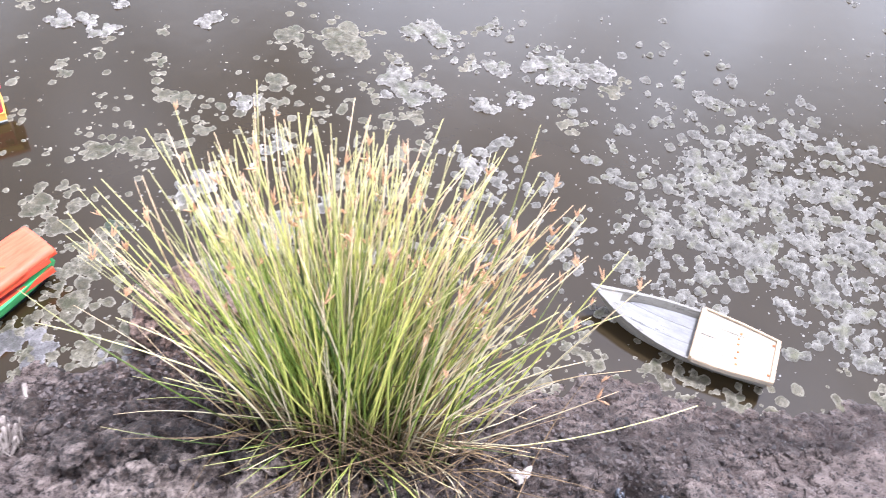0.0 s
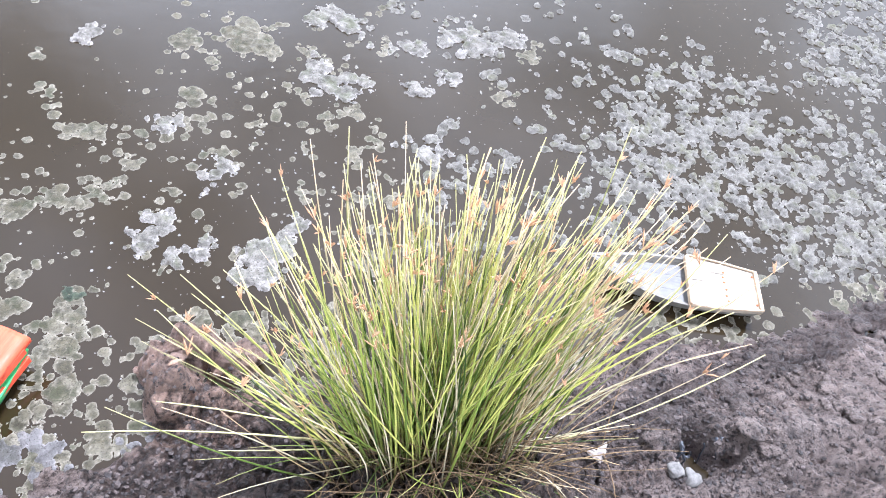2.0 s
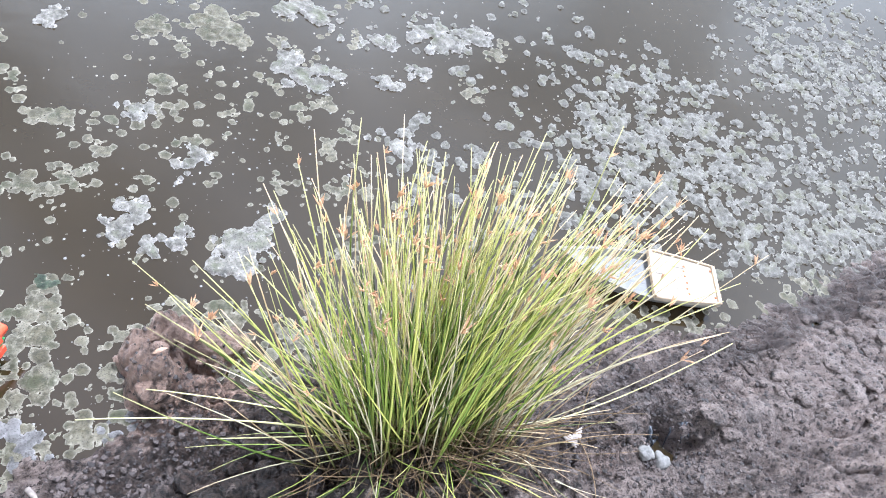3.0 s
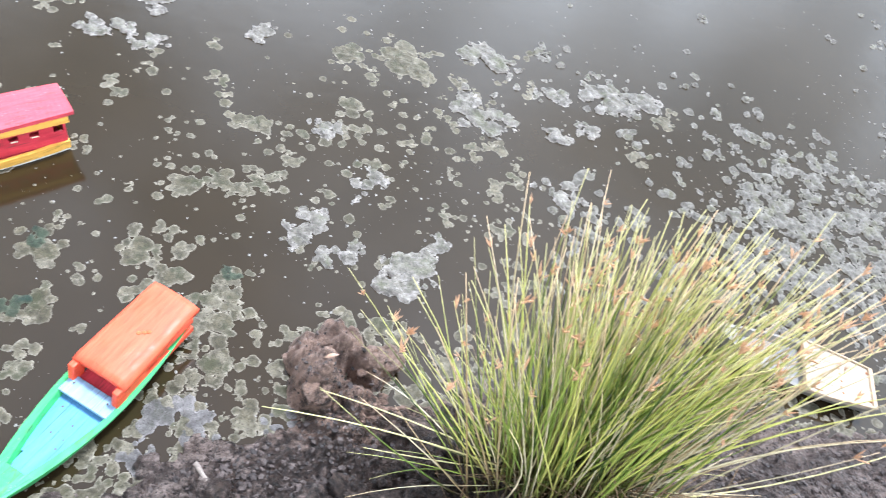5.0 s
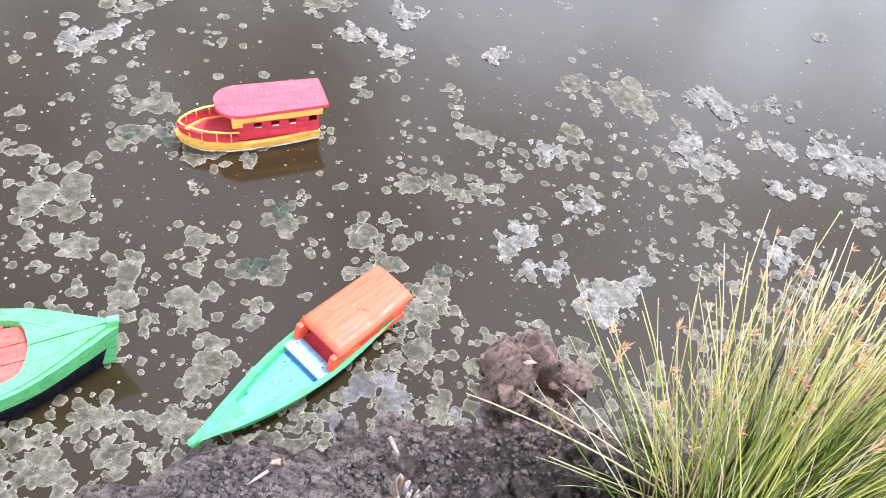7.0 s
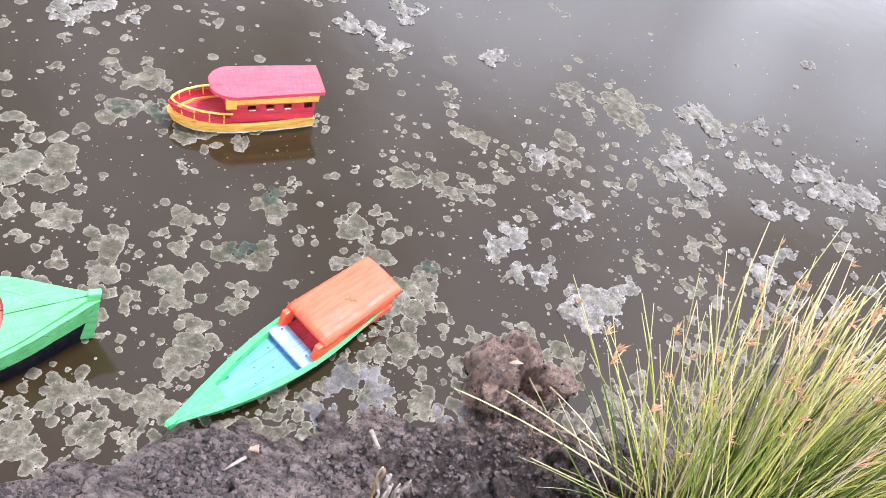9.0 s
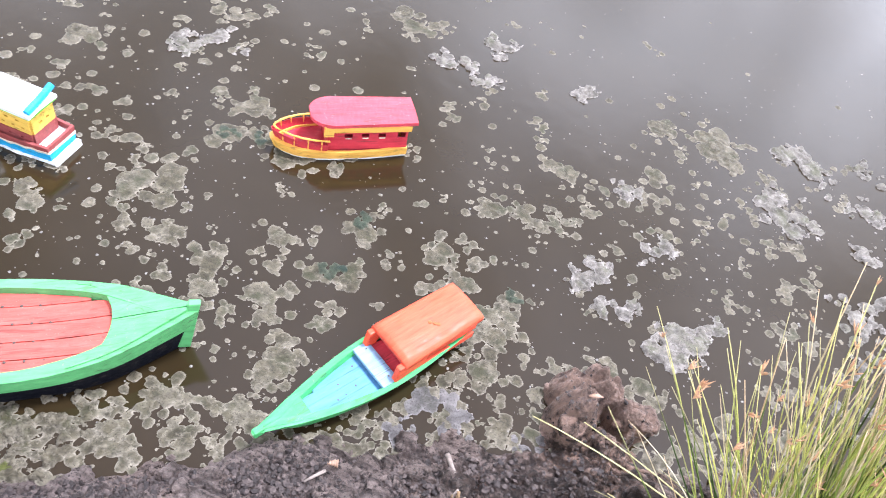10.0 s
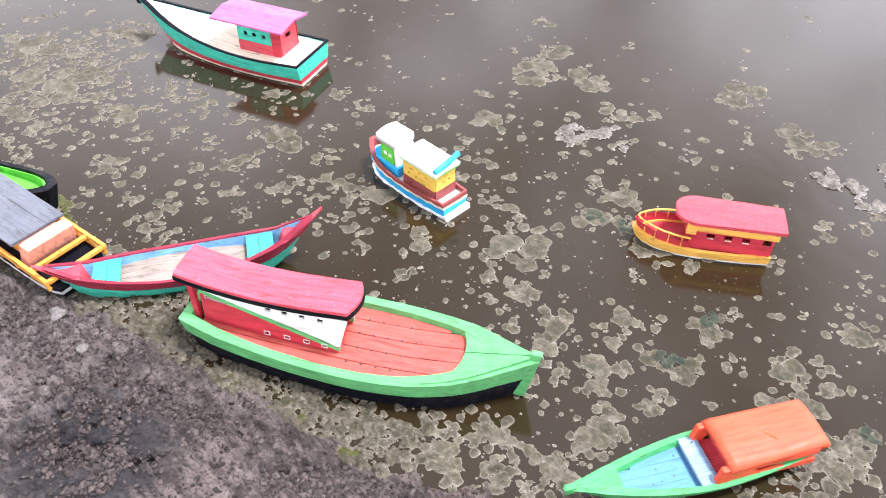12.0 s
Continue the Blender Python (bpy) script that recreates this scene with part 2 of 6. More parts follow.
def algae_surface(name, core, pale, slime):
    """Floating scum: matt beige flakes with frothy paler rims, olive slime in patches."""
    m, n, l, b = nodes_of(name)
    geo = n.new("ShaderNodeNewGeometry")
    at = geo.outputs["Position"]
    rim = n.new("ShaderNodeAttribute")
    rim.attribute_name = "rim"
    wide = noise_at(n, l, at, 17.0, 4.0, 0.6)
    cream = noise_at(n, l, at, 26.0, 5.0, 0.65)
    mid = noise_at(n, l, at, 60.0, 7.0, 0.72)
    fine = noise_at(n, l, at, 300.0, 4.0, 0.7)
    lot = noise_at(n, l, at, 45.0, 6.0, 0.7)
    tile = n.new("ShaderNodeAttribute")
    tile.attribute_name = "plate"
    tone = blend(n, l, span(n, l, lot, 0.36, 0.62), tuple(c * 0.45 for c in core), tuple(c * 1.3 for c in core))
    tone = blend(n, l, span(n, l, tile.outputs["Fac"], 0.0, 0.5, 0.55, 0.0), tone, tuple(c * 0.45 for c in core))
    tone = blend(n, l, span(n, l, tile.outputs["Fac"], 0.6, 1.0, 0.0, 0.14), tone, pale)
    tone = blend(n, l, span(n, l, mid, 0.57, 0.66, 0.0, 0.3), tone, pale)
    tone = blend(n, l, span(n, l, cream, 0.54, 0.68, 0.0, 0.55), tone, tuple(0.45 * a + 0.5 * b for a, b in zip(pale, core)))
    tone = blend(n, l, span(n, l, wide, 0.5, 0.66, 0.0, 0.8), tone, slime)
    edge = n.new("ShaderNodeMath")
    edge.operation = "MULTIPLY"
    l.new(rim.outputs["Fac"], edge.inputs[0])
    l.new(span(n, l, mid, 0.36, 0.58, 0.25, 0.95), edge.inputs[1])
    tone = blend(n, l, edge.outputs[0], tone, pale)
    tone = blend(n, l, span(n, l, fine, 0.43, 0.39, 0.0, 0.8), tone, (0.03, 0.024, 0.016))
    l.new(tone, b.inputs["Base Color"])
    l.new(span(n, l, mid, 0.3, 0.7, 0.35, 0.75), b.inputs["Roughness"])
    b.inputs["Specular IOR Level"].default_value = 0.15
    bump(n, l, b, fine, 0.9, 0.004)
    return m


def stem_surface(name, low, mean, high, tip):
    """Rush stems: green to yellow by stem, straw towards the dry tip, dead brown with painted shade at the foot."""
    m, n, l, b = nodes_of(name)
    seed_of = n.new("ShaderNodeObjectInfo").outputs["Random"]
    isle = n.new("ShaderNodeNewGeometry").outputs["Random Per Island"]
    both = n.new("ShaderNodeMath")
    both.operation = "ADD"
    l.new(seed_of, both.inputs[0])
    l.new(isle, both.inputs[1])
    part_of = n.new("ShaderNodeMath")
    part_of.operation = "FRACT"
    l.new(both.outputs[0], part_of.inputs[0])
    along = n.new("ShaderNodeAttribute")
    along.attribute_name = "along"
    tone = blend(n, l, span(n, l, part_of.outputs[0], 0.05, 0.5), low, mean)
    tone = blend(n, l, span(n, l, part_of.outputs[0], 0.45, 0.95), tone, high)
    # Stem feet: dead brown, blackened for the shade deep in the clump.
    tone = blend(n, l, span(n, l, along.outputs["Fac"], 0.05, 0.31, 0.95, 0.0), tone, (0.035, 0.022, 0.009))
    tone = blend(n, l, span(n, l, along.outputs["Fac"], 0.66, 1.0, 0.0, 0.8), tone, tip)
    l.new(tone, b.inputs["Base Color"])
    b.inputs["Roughness"].default_value = 0.42
    b.inputs["Specular IOR Level"].default_value = 0.35
    return m


def plain(name, colour, rough=0.6, spread=0.3, scale=60):
    m, n, l, b = nodes_of(name)
    at = n.new("ShaderNodeTexCoord").outputs["Object"]
    a = noise_at(n, l, at, scale, 5.0, 0.65)
    tone = blend(n, l, span(n, l, a, 0.3, 0.7), tuple(c * (1 - spread) for c in colour), tuple(min(0.95, c * (1 + spread)) for c in colour))
    l.new(tone, b.inputs["Base Color"])
    b.inputs["Roughness"].default_value = rough
    bump(n, l, b, a, 0.3, 0.002)
    return m


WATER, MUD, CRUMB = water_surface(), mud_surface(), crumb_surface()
SCUM = algae_surface("algae_scum", (0.08, 0.069, 0.043), (0.41, 0.365, 0.285), (0.04, 0.041, 0.02))
SCUM_DARK = algae_surface("algae_green", (0.035, 0.046, 0.028), (0.12, 0.125, 0.085), (0.007, 0.02, 0.016))
SCUM_PALE = algae_surface("algae_froth", (0.11, 0.1, 0.093), (0.33, 0.305, 0.29), (0.07, 0.066, 0.055))
SCUM_SHORE = algae_surface("algae_drift", (0.08, 0.068, 0.043), (0.28, 0.25, 0.19), (0.036, 0.036, 0.012))
SCUM_GREY = algae_surface("algae_crust", (0.125, 0.113, 0.092), (0.37, 0.342, 0.3), (0.11, 0.105, 0.06))
SCUM_CURLED = algae_surface("algae_curled", (0.15, 0.135, 0.11), (0.58, 0.53, 0.48), (0.1, 0.1, 0.06))
SCUM_GREEN = algae_surface("algae_weed", (0.055, 0.06, 0.012), (0.2, 0.2, 0.1), (0.03, 0.045, 0.006))
SPECKS = algae_surface("froth_specks", (0.28, 0.26, 0.23), (0.46, 0.43, 0.39), (0.25, 0.24, 0.2))
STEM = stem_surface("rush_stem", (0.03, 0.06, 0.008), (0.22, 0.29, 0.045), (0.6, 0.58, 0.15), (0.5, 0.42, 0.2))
STRAW = plain("straw", (0.5, 0.45, 0.2), 0.6, 0.3, 60)
STEM_DRY = stem_surface("rush_dry", (0.34, 0.24, 0.11), (0.46, 0.4, 0.24), (0.62, 0.54, 0.36), (0.6, 0.42, 0.24))
SEED = plain("seed_husk", (0.5, 0.29, 0.16), 0.7, 0.4, 400)
P_GREEN = paint("paint_green", (0.12, 0.43, 0.145), wear=0.35)
P_LEAF = paint("paint_leaf_green", (0.07, 0.39, 0.115), wear=0.4)
P_BLACK = paint("paint_black", (0.004, 0.005, 0.009), wear=0.08, rough=0.5, gloss=0.1)
P_DECK = paint("paint_coral", (0.55, 0.095, 0.07), wear=0.55, worn=(0.7, 0.25, 0.19))
P_PINK = paint("paint_crimson", (0.57, 0.06, 0.08), wear=0.5, worn=(0.72, 0.36, 0.34))
P_ROSE = paint("paint_rose", (0.64, 0.075, 0.108), wear=0.5, worn=(0.75, 0.4, 0.42), splits=0.7)
P_RED = paint("paint_red", (0.5, 0.03, 0.05), wear=0.4, worn=(0.6, 0.2, 0.15))
P_WHITE = paint("paint_white", (0.82, 0.81, 0.77), wear=0.3, worn=(0.5, 0.43, 0.34), splits=0.12)
P_CREAM = paint("paint_cream", (0.8, 0.72, 0.55), wear=0.55, worn=(0.5, 0.32, 0.16))
P_ORANGE = paint("paint_orange", (0.79, 0.088, 0.03), wear=0.25, worn=(0.6, 0.12, 0.03), splits=0.3)
P_SKY = paint("paint_sky_blue", (0.1, 0.26, 0.46), wear=0.45, worn=(0.12, 0.1, 0.09))
P_PALE_BLUE = paint("paint_pale_blue", (0.16, 0.37, 0.6), wear=0.6, worn=(0.5, 0.5, 0.5))
P_ICE = paint("paint_ice_blue", (0.24, 0.37, 0.5), wear=0.6, worn=(0.3, 0.25, 0.2))
P_WINE = paint("paint_wine_red", (0.26, 0.018, 0.04), wear=0.6, worn=(0.5, 0.15, 0.15))
P_BLUE = paint("paint_bright_blue", (0.025, 0.4, 0.75), wear=0.35, worn=(0.5, 0.6, 0.7))
P_OCHRE = paint("paint_ochre", (0.8, 0.44, 0.07), wear=0.65, worn=(0.45, 0.14, 0.03))
P_AMBER = paint("paint_amber", (0.74, 0.33, 0.04), wear=0.5, worn=(0.4, 0.16, 0.03))
P_YELLOW = paint("paint_yellow", (0.8, 0.51, 0.08), wear=0.5, worn=(0.5, 0.22, 0.04))
P_MAGENTA = paint("paint_magenta", (0.6, 0.13, 0.33), wear=0.3, worn=(0.7, 0.4, 0.6))
P_TEAL = paint("paint_turquoise", (0.055, 0.5, 0.36), wear=0.35, worn=(0.5, 0.6, 0.5))
P_LIME = paint("paint_lime", (0.12, 0.55, 0.04), wear=0.4, worn=(0.8, 0.8, 0.7))
P_MAROON = paint("paint_maroon", (0.29, 0.065, 0.06), wear=0.5, worn=(0.5, 0.2, 0.18))
P_GREY = paint("paint_grey", (0.13, 0.14, 0.16), wear=0.45, worn=(0.12, 0.1, 0.1))
P_SALMON = paint("paint_salmon", (0.78, 0.35, 0.25), wear=0.35)
WOOD_BEIGE = paint("bare_beige_wood", (0.3, 0.25, 0.2), wear=0.6, worn=(0.6, 0.55, 0.5), rough=0.7)
WOOD_GREY = paint("bare_grey_wood", (0.3, 0.28, 0.27), wear=0.7, worn=(0.16, 0.12, 0.09), rough=0.7)
WOOD_CREAM = paint("stained_cream_wood", (0.33, 0.278, 0.208), wear=1.0, worn=(0.27, 0.12, 0.045), rough=0.6, splits=0.2)
WOOD_RUST = paint("rusty_cream_wood", (0.42, 0.31, 0.2), wear=1.0, worn=(0.24, 0.085, 0.025), rough=0.65, splits=0.3)
WOOD_WASHED = paint("washed_white_wood", (0.2, 0.19, 0.176), wear=1.0, worn=(0.15, 0.11, 0.085), rough=0.65, splits=0.3)
WOOD_WHITE = paint("flaking_white_wood", (0.2, 0.183, 0.155), wear=0.75, worn=(0.38, 0.28, 0.18), rough=0.6)
RUST = plain("rust_stain", (0.28, 0.1, 0.03), 0.8, 0.4, 300)
FOAM = plain("white_foam", (0.85, 0.85, 0.84), 0.8, 0.08, 500)
NAIL = plain("nail_head", (0.07, 0.045, 0.035), 0.6, 0.3, 300)
STONE = plain("grey_stone", (0.13, 0.118, 0.105), 0.75, 0.45, 120)
SHELL = plain("shell_surface", (0.32, 0.2, 0.13), 0.5, 0.4, 250)
DEAD_STRAW = plain("dead_straw", (0.15, 0.095, 0.045), 0.7, 0.7, 30)
ROOT = plain("wet_root", (0.04, 0.043, 0.05), 0.4, 0.5, 200)
WITHERED = plain("withered_leaf", (0.33, 0.28, 0.24), 0.7, 0.35, 90)
DEAD = plain("dead_wood", (0.22, 0.18, 0.15), 0.75, 0.35, 150)

# ---- helpers for shapes ----
rng = random.Random(7)


def mesh_of(name, verts, faces, material, smooth=False, attribute="", values=None):
    me = bpy.data.meshes.new(name)
    me.from_pydata([tuple(v) for v in verts], [], faces)
    if material:
        me.materials.append(material)
    if attribute:
        layer = me.attributes.new(attribute, "FLOAT", "POINT")
        layer.data.foreach_set("value", np.asarray(values, dtype=np.float32))
    if smooth:
        me.polygons.foreach_set("use_smooth", [True] * len(me.polygons))
    me.update()
    return me


def part(name, bm, material, parent=None, label="", smooth=False):
    """One bmesh as one mesh object, under a thing or a part."""
    me = bpy.data.meshes.new(name)
    bmesh.ops.recalc_face_normals(bm, faces=bm.faces)
    bm.to_mesh(me)
    bm.free()
    me.materials.append(material)
    if smooth:
        me.polygons.foreach_set("use_smooth", [True] * len(me.polygons))
    ob = new(name, me)
    if parent:
        ob.parent = parent
    return tagged(ob, label)


def solid(verts, faces):
    bm = bmesh.new()
    made = [bm.verts.new(v) for v in verts]
    for f in faces:
        try:
            bm.faces.new([made[i] for i in f])
        except ValueError:
            pass
    return bm


def rough_up(bm, amount):
    for v in bm.verts:
        v.co += Vector((rng.uniform(-1, 1), rng.uniform(-1, 1), rng.uniform(-1, 1))) * amount
    return bm


def block(x0, x1, y0, y1, z0, z1, edge=0.0015, taper=0.0, lean=0.0):
    """A board or block with rounded edges. taper: the top is narrower by that much at each side; lean: its top shifts along x."""
    bm = bmesh.new()
    t = taper
    low = [(x0, y0, z0), (x1, y0, z0), (x1, y1, z0), (x0, y1, z0)]
    top = [(x0 + t + lean, y0 + t, z1), (x1 - t + lean, y0 + t, z1), (x1 - t + lean, y1 - t, z1), (x0 + t + lean, y1 - t, z1)]
    v = [bm.verts.new(p) for p in low + top]
    for f in ((3, 2, 1, 0), (4, 5, 6, 7), (0, 1, 5, 4), (1, 2, 6, 5), (2, 3, 7, 6), (3, 0, 4, 7)):
        bm.faces.new([v[i] for i in f])
    if edge:
        bmesh.ops.bevel(bm, geom=bm.edges[:], offset=edge, segments=2, profile=0.6, affect="EDGES")
    return bm


def rod(points, radius, sides=7, taper=1.0):
    """A round bar along points, closed at both ends."""
    bm = bmesh.new()
    pts = [Vector(p) for p in points]
    rings = []
    for i, p in enumerate(pts):
        way = (pts[min(i + 1, len(pts) - 1)] - pts[max(i - 1, 0)]).normalized()
        a = way.orthogonal().normalized()
        b = way.cross(a)
        r = radius * (1 + (taper - 1) * i / (len(pts) - 1))
        rings.append([bm.verts.new(p + (a * math.cos(k * math.tau / sides) + b * math.sin(k * math.tau / sides)) * r) for k in range(sides)])
    for one, two in zip(rings, rings[1:]):
        for k in range(sides):
            bm.faces.new((one[k], one[(k + 1) % sides], two[(k + 1) % sides], two[k]))
    bm.faces.new(rings[0][::-1])
    bm.faces.new(rings[-1])
    return bm


def panel(x0, x1, z0, z1, y, thick, holes=(), slope=0.0):
    """A board in the xz plane with rectangular holes (x0, x1, z0, z1) cut through it. slope: the drop of its top towards x0."""
    xs = sorted({x0, x1, *(v for h in holes for v in h[:2])})
    zs = sorted({z0, z1, *(v for h in holes for v in h[2:])})
    bm = bmesh.new()
    cache = {}

    def at(i, j, k):
        if (i, j, k) not in cache:
            drop = slope * (x1 - xs[i]) / (x1 - x0) * (zs[j] - z0) / (z1 - z0)
            cache[i, j, k] = bm.verts.new((xs[i], y + (k - 0.5) * thick, zs[j] - drop))
        return cache[i, j, k]

    def open_cell(i, j):
        if not (0 <= i < len(xs) - 1 and 0 <= j < len(zs) - 1):
            return True
        cx, cz = (xs[i] + xs[i + 1]) / 2, (zs[j] + zs[j + 1]) / 2
        return any(h[0] < cx < h[1] and h[2] < cz < h[3] for h in holes)

    for i in range(len(xs) - 1):
        for j in range(len(zs) - 1):
            if open_cell(i, j):
                continue
            bm.faces.new([at(i, j, 0), at(i + 1, j, 0), at(i + 1, j + 1, 0), at(i, j + 1, 0)])
            bm.faces.new([at(i, j, 1), at(i, j + 1, 1), at(i + 1, j + 1, 1), at(i + 1, j, 1)])
            for di, dj, a, b in ((-1, 0, (0, 1), (0, 0)), (1, 0, (1, 0), (1, 1)), (0, -1, (0, 0), (1, 0)), (0, 1, (1, 1), (0, 1))):
                if open_cell(i + di, j + dj):
                    p, q = (i + a[0], j + a[1]), (i + b[0], j + b[1])
                    bm.faces.new([at(*p, 0), at(*p, 1), at(*q, 1), at(*q, 0)])
    return bm


def thing(name, label, category, m, group=""):
    ob = new(name)
    ob.empty_display_size = 0.05
    ob.matrix_world = m
    return tagged(ob, label, category, group)


def smooth_curve(points):
    """A function through (u, value) pairs, eased between them."""
    us, vs = [p[0] for p in points], [p[1] for p in points]
    slopes = []
    for i in range(len(us)):
        a, b = max(i - 1, 0), min(i + 1, len(us) - 1)
        slopes.append((vs[b] - vs[a]) / (us[b] - us[a]))

    def value(u):
        u = min(max(u, us[0]), us[-1])
        i = max(k for k in range(len(us) - 1) if us[k] <= u)
        h = us[i + 1] - us[i]
        s = (u - us[i]) / h
        return ((2 * s**3 - 3 * s**2 + 1) * vs[i] + (s**3 - 2 * s**2 + s) * h * slopes[i]
                + (-2 * s**3 + 3 * s**2) * vs[i + 1] + (s**3 - s**2) * h * slopes[i + 1])
    return value


class Hull:
    """A carved hull: x from stern to bow, z from the waterline. half: half width at the sheer, sheer and keel: heights, by u in 0..1."""

    def __init__(self, length, half, sheer, keel, foot=0.7, rake=0.05, stern_rake=0.0):
        self.length, self.half, self.sheer, self.keel = length, smooth_curve(half), smooth_curve(sheer), smooth_curve(keel)
        self.foot, self.rake, self.stern_rake = foot, rake, stern_rake

    def at(self, u, v, side, inset=0.0):
        ease = max(0.0, (u - 0.55) / 0.45) ** 2
        back = max(0.0, (0.3 - u) / 0.3) ** 2
        x = u * self.length - self.rake * (1 - v) * ease + self.stern_rake * (1 - v) * back
        x = inset + x * (self.length - 3.2 * inset) / self.length
        w = max(self.half(u), 0.0015) * (self.foot + (1 - self.foot) * max(v, 0) ** 0.7)
        z = self.keel(u) + (self.sheer(u) - self.keel(u)) * v
        return Vector((x, side * max(w - inset, 0.0006), z))

    def band(self, v0, v1, thick, proud=0.0, cuts=30, u0=0.0, transom=True, rows=3, wave=0.0):
        """A strake between two heights, all round the hull, as a closed wall."""
        us = [u0 + (1 - u0) * (1 - (1 - i / cuts) ** 1.35) for i in range(cuts + 1)]
        path = [(u, 1) for u in us] + [(u, -1) for u in reversed(us)]
        hi = [v0 + (v1 - v0) * k / rows for k in range(rows + 1)]
        bm, rings = bmesh.new(), []
        for i, (u, s) in enumerate(path):
            dv = wave * math.sin(u * 55 + s) * rng.uniform(0.2, 1)
            ring = [self.at(u, v + (dv if k in (0, rows) else 0), s, -proud) for k, v in enumerate(hi)]
            ring += [self.at(u, v, s, thick) for v in reversed(hi)]
            rings.append([bm.verts.new(p) for p in ring])
        count = len(rings)
        for i in range(count if transom else count - 1):
            a, b = rings[i], rings[(i + 1) % count]
            for k in range(len(a)):
                bm.faces.new((a[k], a[(k + 1) % len(a)], b[(k + 1) % len(a)], b[k]))
        if not transom:
            bm.faces.new(rings[0])
            bm.faces.new(rings[-1][::-1])
        return rough_up(bm, 0.0004)

    def plank(self, y0, y1, u0, u1, level, thick, inset, v=1.0, cuts=22, round_to=0.0):
        """A deck board between two lines, cut to the hull's outline. level: height by u."""
        bm, rings = bmesh.new(), []
        for i in range(cuts + 1):
            u = u0 + (u1 - u0) * i / cuts
            w = self.at(u, v, 1, inset).y
            if round_to and u > u1 - round_to:
                w *= math.sqrt(max(0.0, 1 - ((u - u1 + round_to) / round_to) ** 2) * 0.96 + 0.04)
            a, b = max(y0, -w), min(y1, w)
            if b - a < 0.0012:
                continue
            x = self.at(u, v, 1, inset).x
            z = level(u)
            rings.append([bm.verts.new(p) for p in ((x, a, z - thick), (x, b, z - thick), (x, b, z), (x, a, z))])
        for one, two in zip(rings, rings[1:]):
            for k in range(4):
                bm.faces.new((one[k], one[(k + 1) % 4], two[(k + 1) % 4], two[k]))
        if rings:
            bm.faces.new(rings[0][::-1])
            bm.faces.new(rings[-1])
        return rough_up(bm, 0.0003)

    def bottom(self, v=0.02, cuts=24):
        """The closed underside."""
        bm, lines = bmesh.new(), []
        for i in range(cuts + 1):
            u = i / cuts
            lines.append([bm.verts.new(self.at(u, v, s, 0.001) - Vector((0, 0, 0.012 if s == 0 else 0))) for s in (1, 0.5, 0, -0.5, -1)])
        for one, two in zip(lines, lines[1:]):
            for k in range(4):
                bm.faces.new((one[k], one[k + 1], two[k + 1], two[k]))
        return bm


def nails(parent, spots, size=0.0016, material=None):
    for x, y, z in spots:
        bm = bmesh.new()
        bmesh.ops.create_uvsphere(bm, u_segments=8, v_segments=4, radius=size, matrix=pose(x, y, z) @ Matrix.Diagonal((1, 1, 0.5, 1)))
        part("nail", bm, material or NAIL, parent)


def roof_sheet(x0, x1, y0, y1, z, thick, camber=0.0, sag=0.0, round_front=0.0, nx=16, ny=8, pitch=0.0, taper=0.0):
    """A roof board: cambered across, sagging along, with a rounded front end if wanted. taper: how much narrower it is at x0."""
    bm = bmesh.new()
    grid = []
    for layer in (0, 1):
        rows = []
        for i in range(nx + 1):
            s = i / nx
            x = x0 + (x1 - x0) * s
            k = 1 - taper * (1 - s)
            if round_front and x > x1 - round_front:
                k *= math.sqrt(max(0.0, 1 - ((x - x1 + round_front) / round_front) ** 2) * 0.9 + 0.1)
            row = []
            for j in range(ny + 1):
                q = 2 * j / ny - 1
                y = (y0 + y1) / 2 + (y1 - y0) / 2 * q * k
                zz = z + camber * (1 - abs(q) ** (2 if not pitch else 1)) - sag * math.sin(math.pi * s) * 1.0 + layer * thick
                row.append(bm.verts.new((x, y, zz + rng.uniform(-0.0004, 0.0004))))
            rows.append(row)
        grid.append(rows)
    for i in range(nx):
        for j in range(ny):
            bm.faces.new((grid[1][i][j], grid[1][i + 1][j], grid[1][i + 1][j + 1], grid[1][i][j + 1]))
            bm.faces.new((grid[0][i][j], grid[0][i][j + 1], grid[0][i + 1][j + 1], grid[0][i + 1][j]))
    rim = [(i, 0) for i in range(nx)] + [(nx, j) for j in range(ny)] + [(i, ny) for i in range(nx, 0, -1)] + [(0, j) for j in range(ny, 0, -1)]
    for a, b in zip(rim, rim[1:] + rim[:1]):
        bm.faces.new((grid[0][a[0]][a[1]], grid[0][b[0]][b[1]], grid[1][b[0]][b[1]], grid[1][a[0]][a[1]]))
    return bm


# ---- ground and water ----


def lattice(nx, ny, seed):
    return np.random.RandomState(seed).rand(nx, ny)


def value_noise(x, y, scale, seed):
    table = lattice(256, 256, seed)
    gx, gy = x * scale, y * scale
    ix, iy = np.floor(gx).astype(int), np.floor(gy).astype(int)
    fx, fy = gx - ix, gy - iy
    fx, fy = fx * fx * (3 - 2 * fx), fy * fy * (3 - 2 * fy)
    a, b = table[ix % 256, iy % 256], table[(ix + 1) % 256, iy % 256]
    c, d = table[ix % 256, (iy + 1) % 256], table[(ix + 1) % 256, (iy + 1) % 256]
    return (a + (b - a) * fx) * (1 - fy) + (c + (d - c) * fx) * fy - 0.5


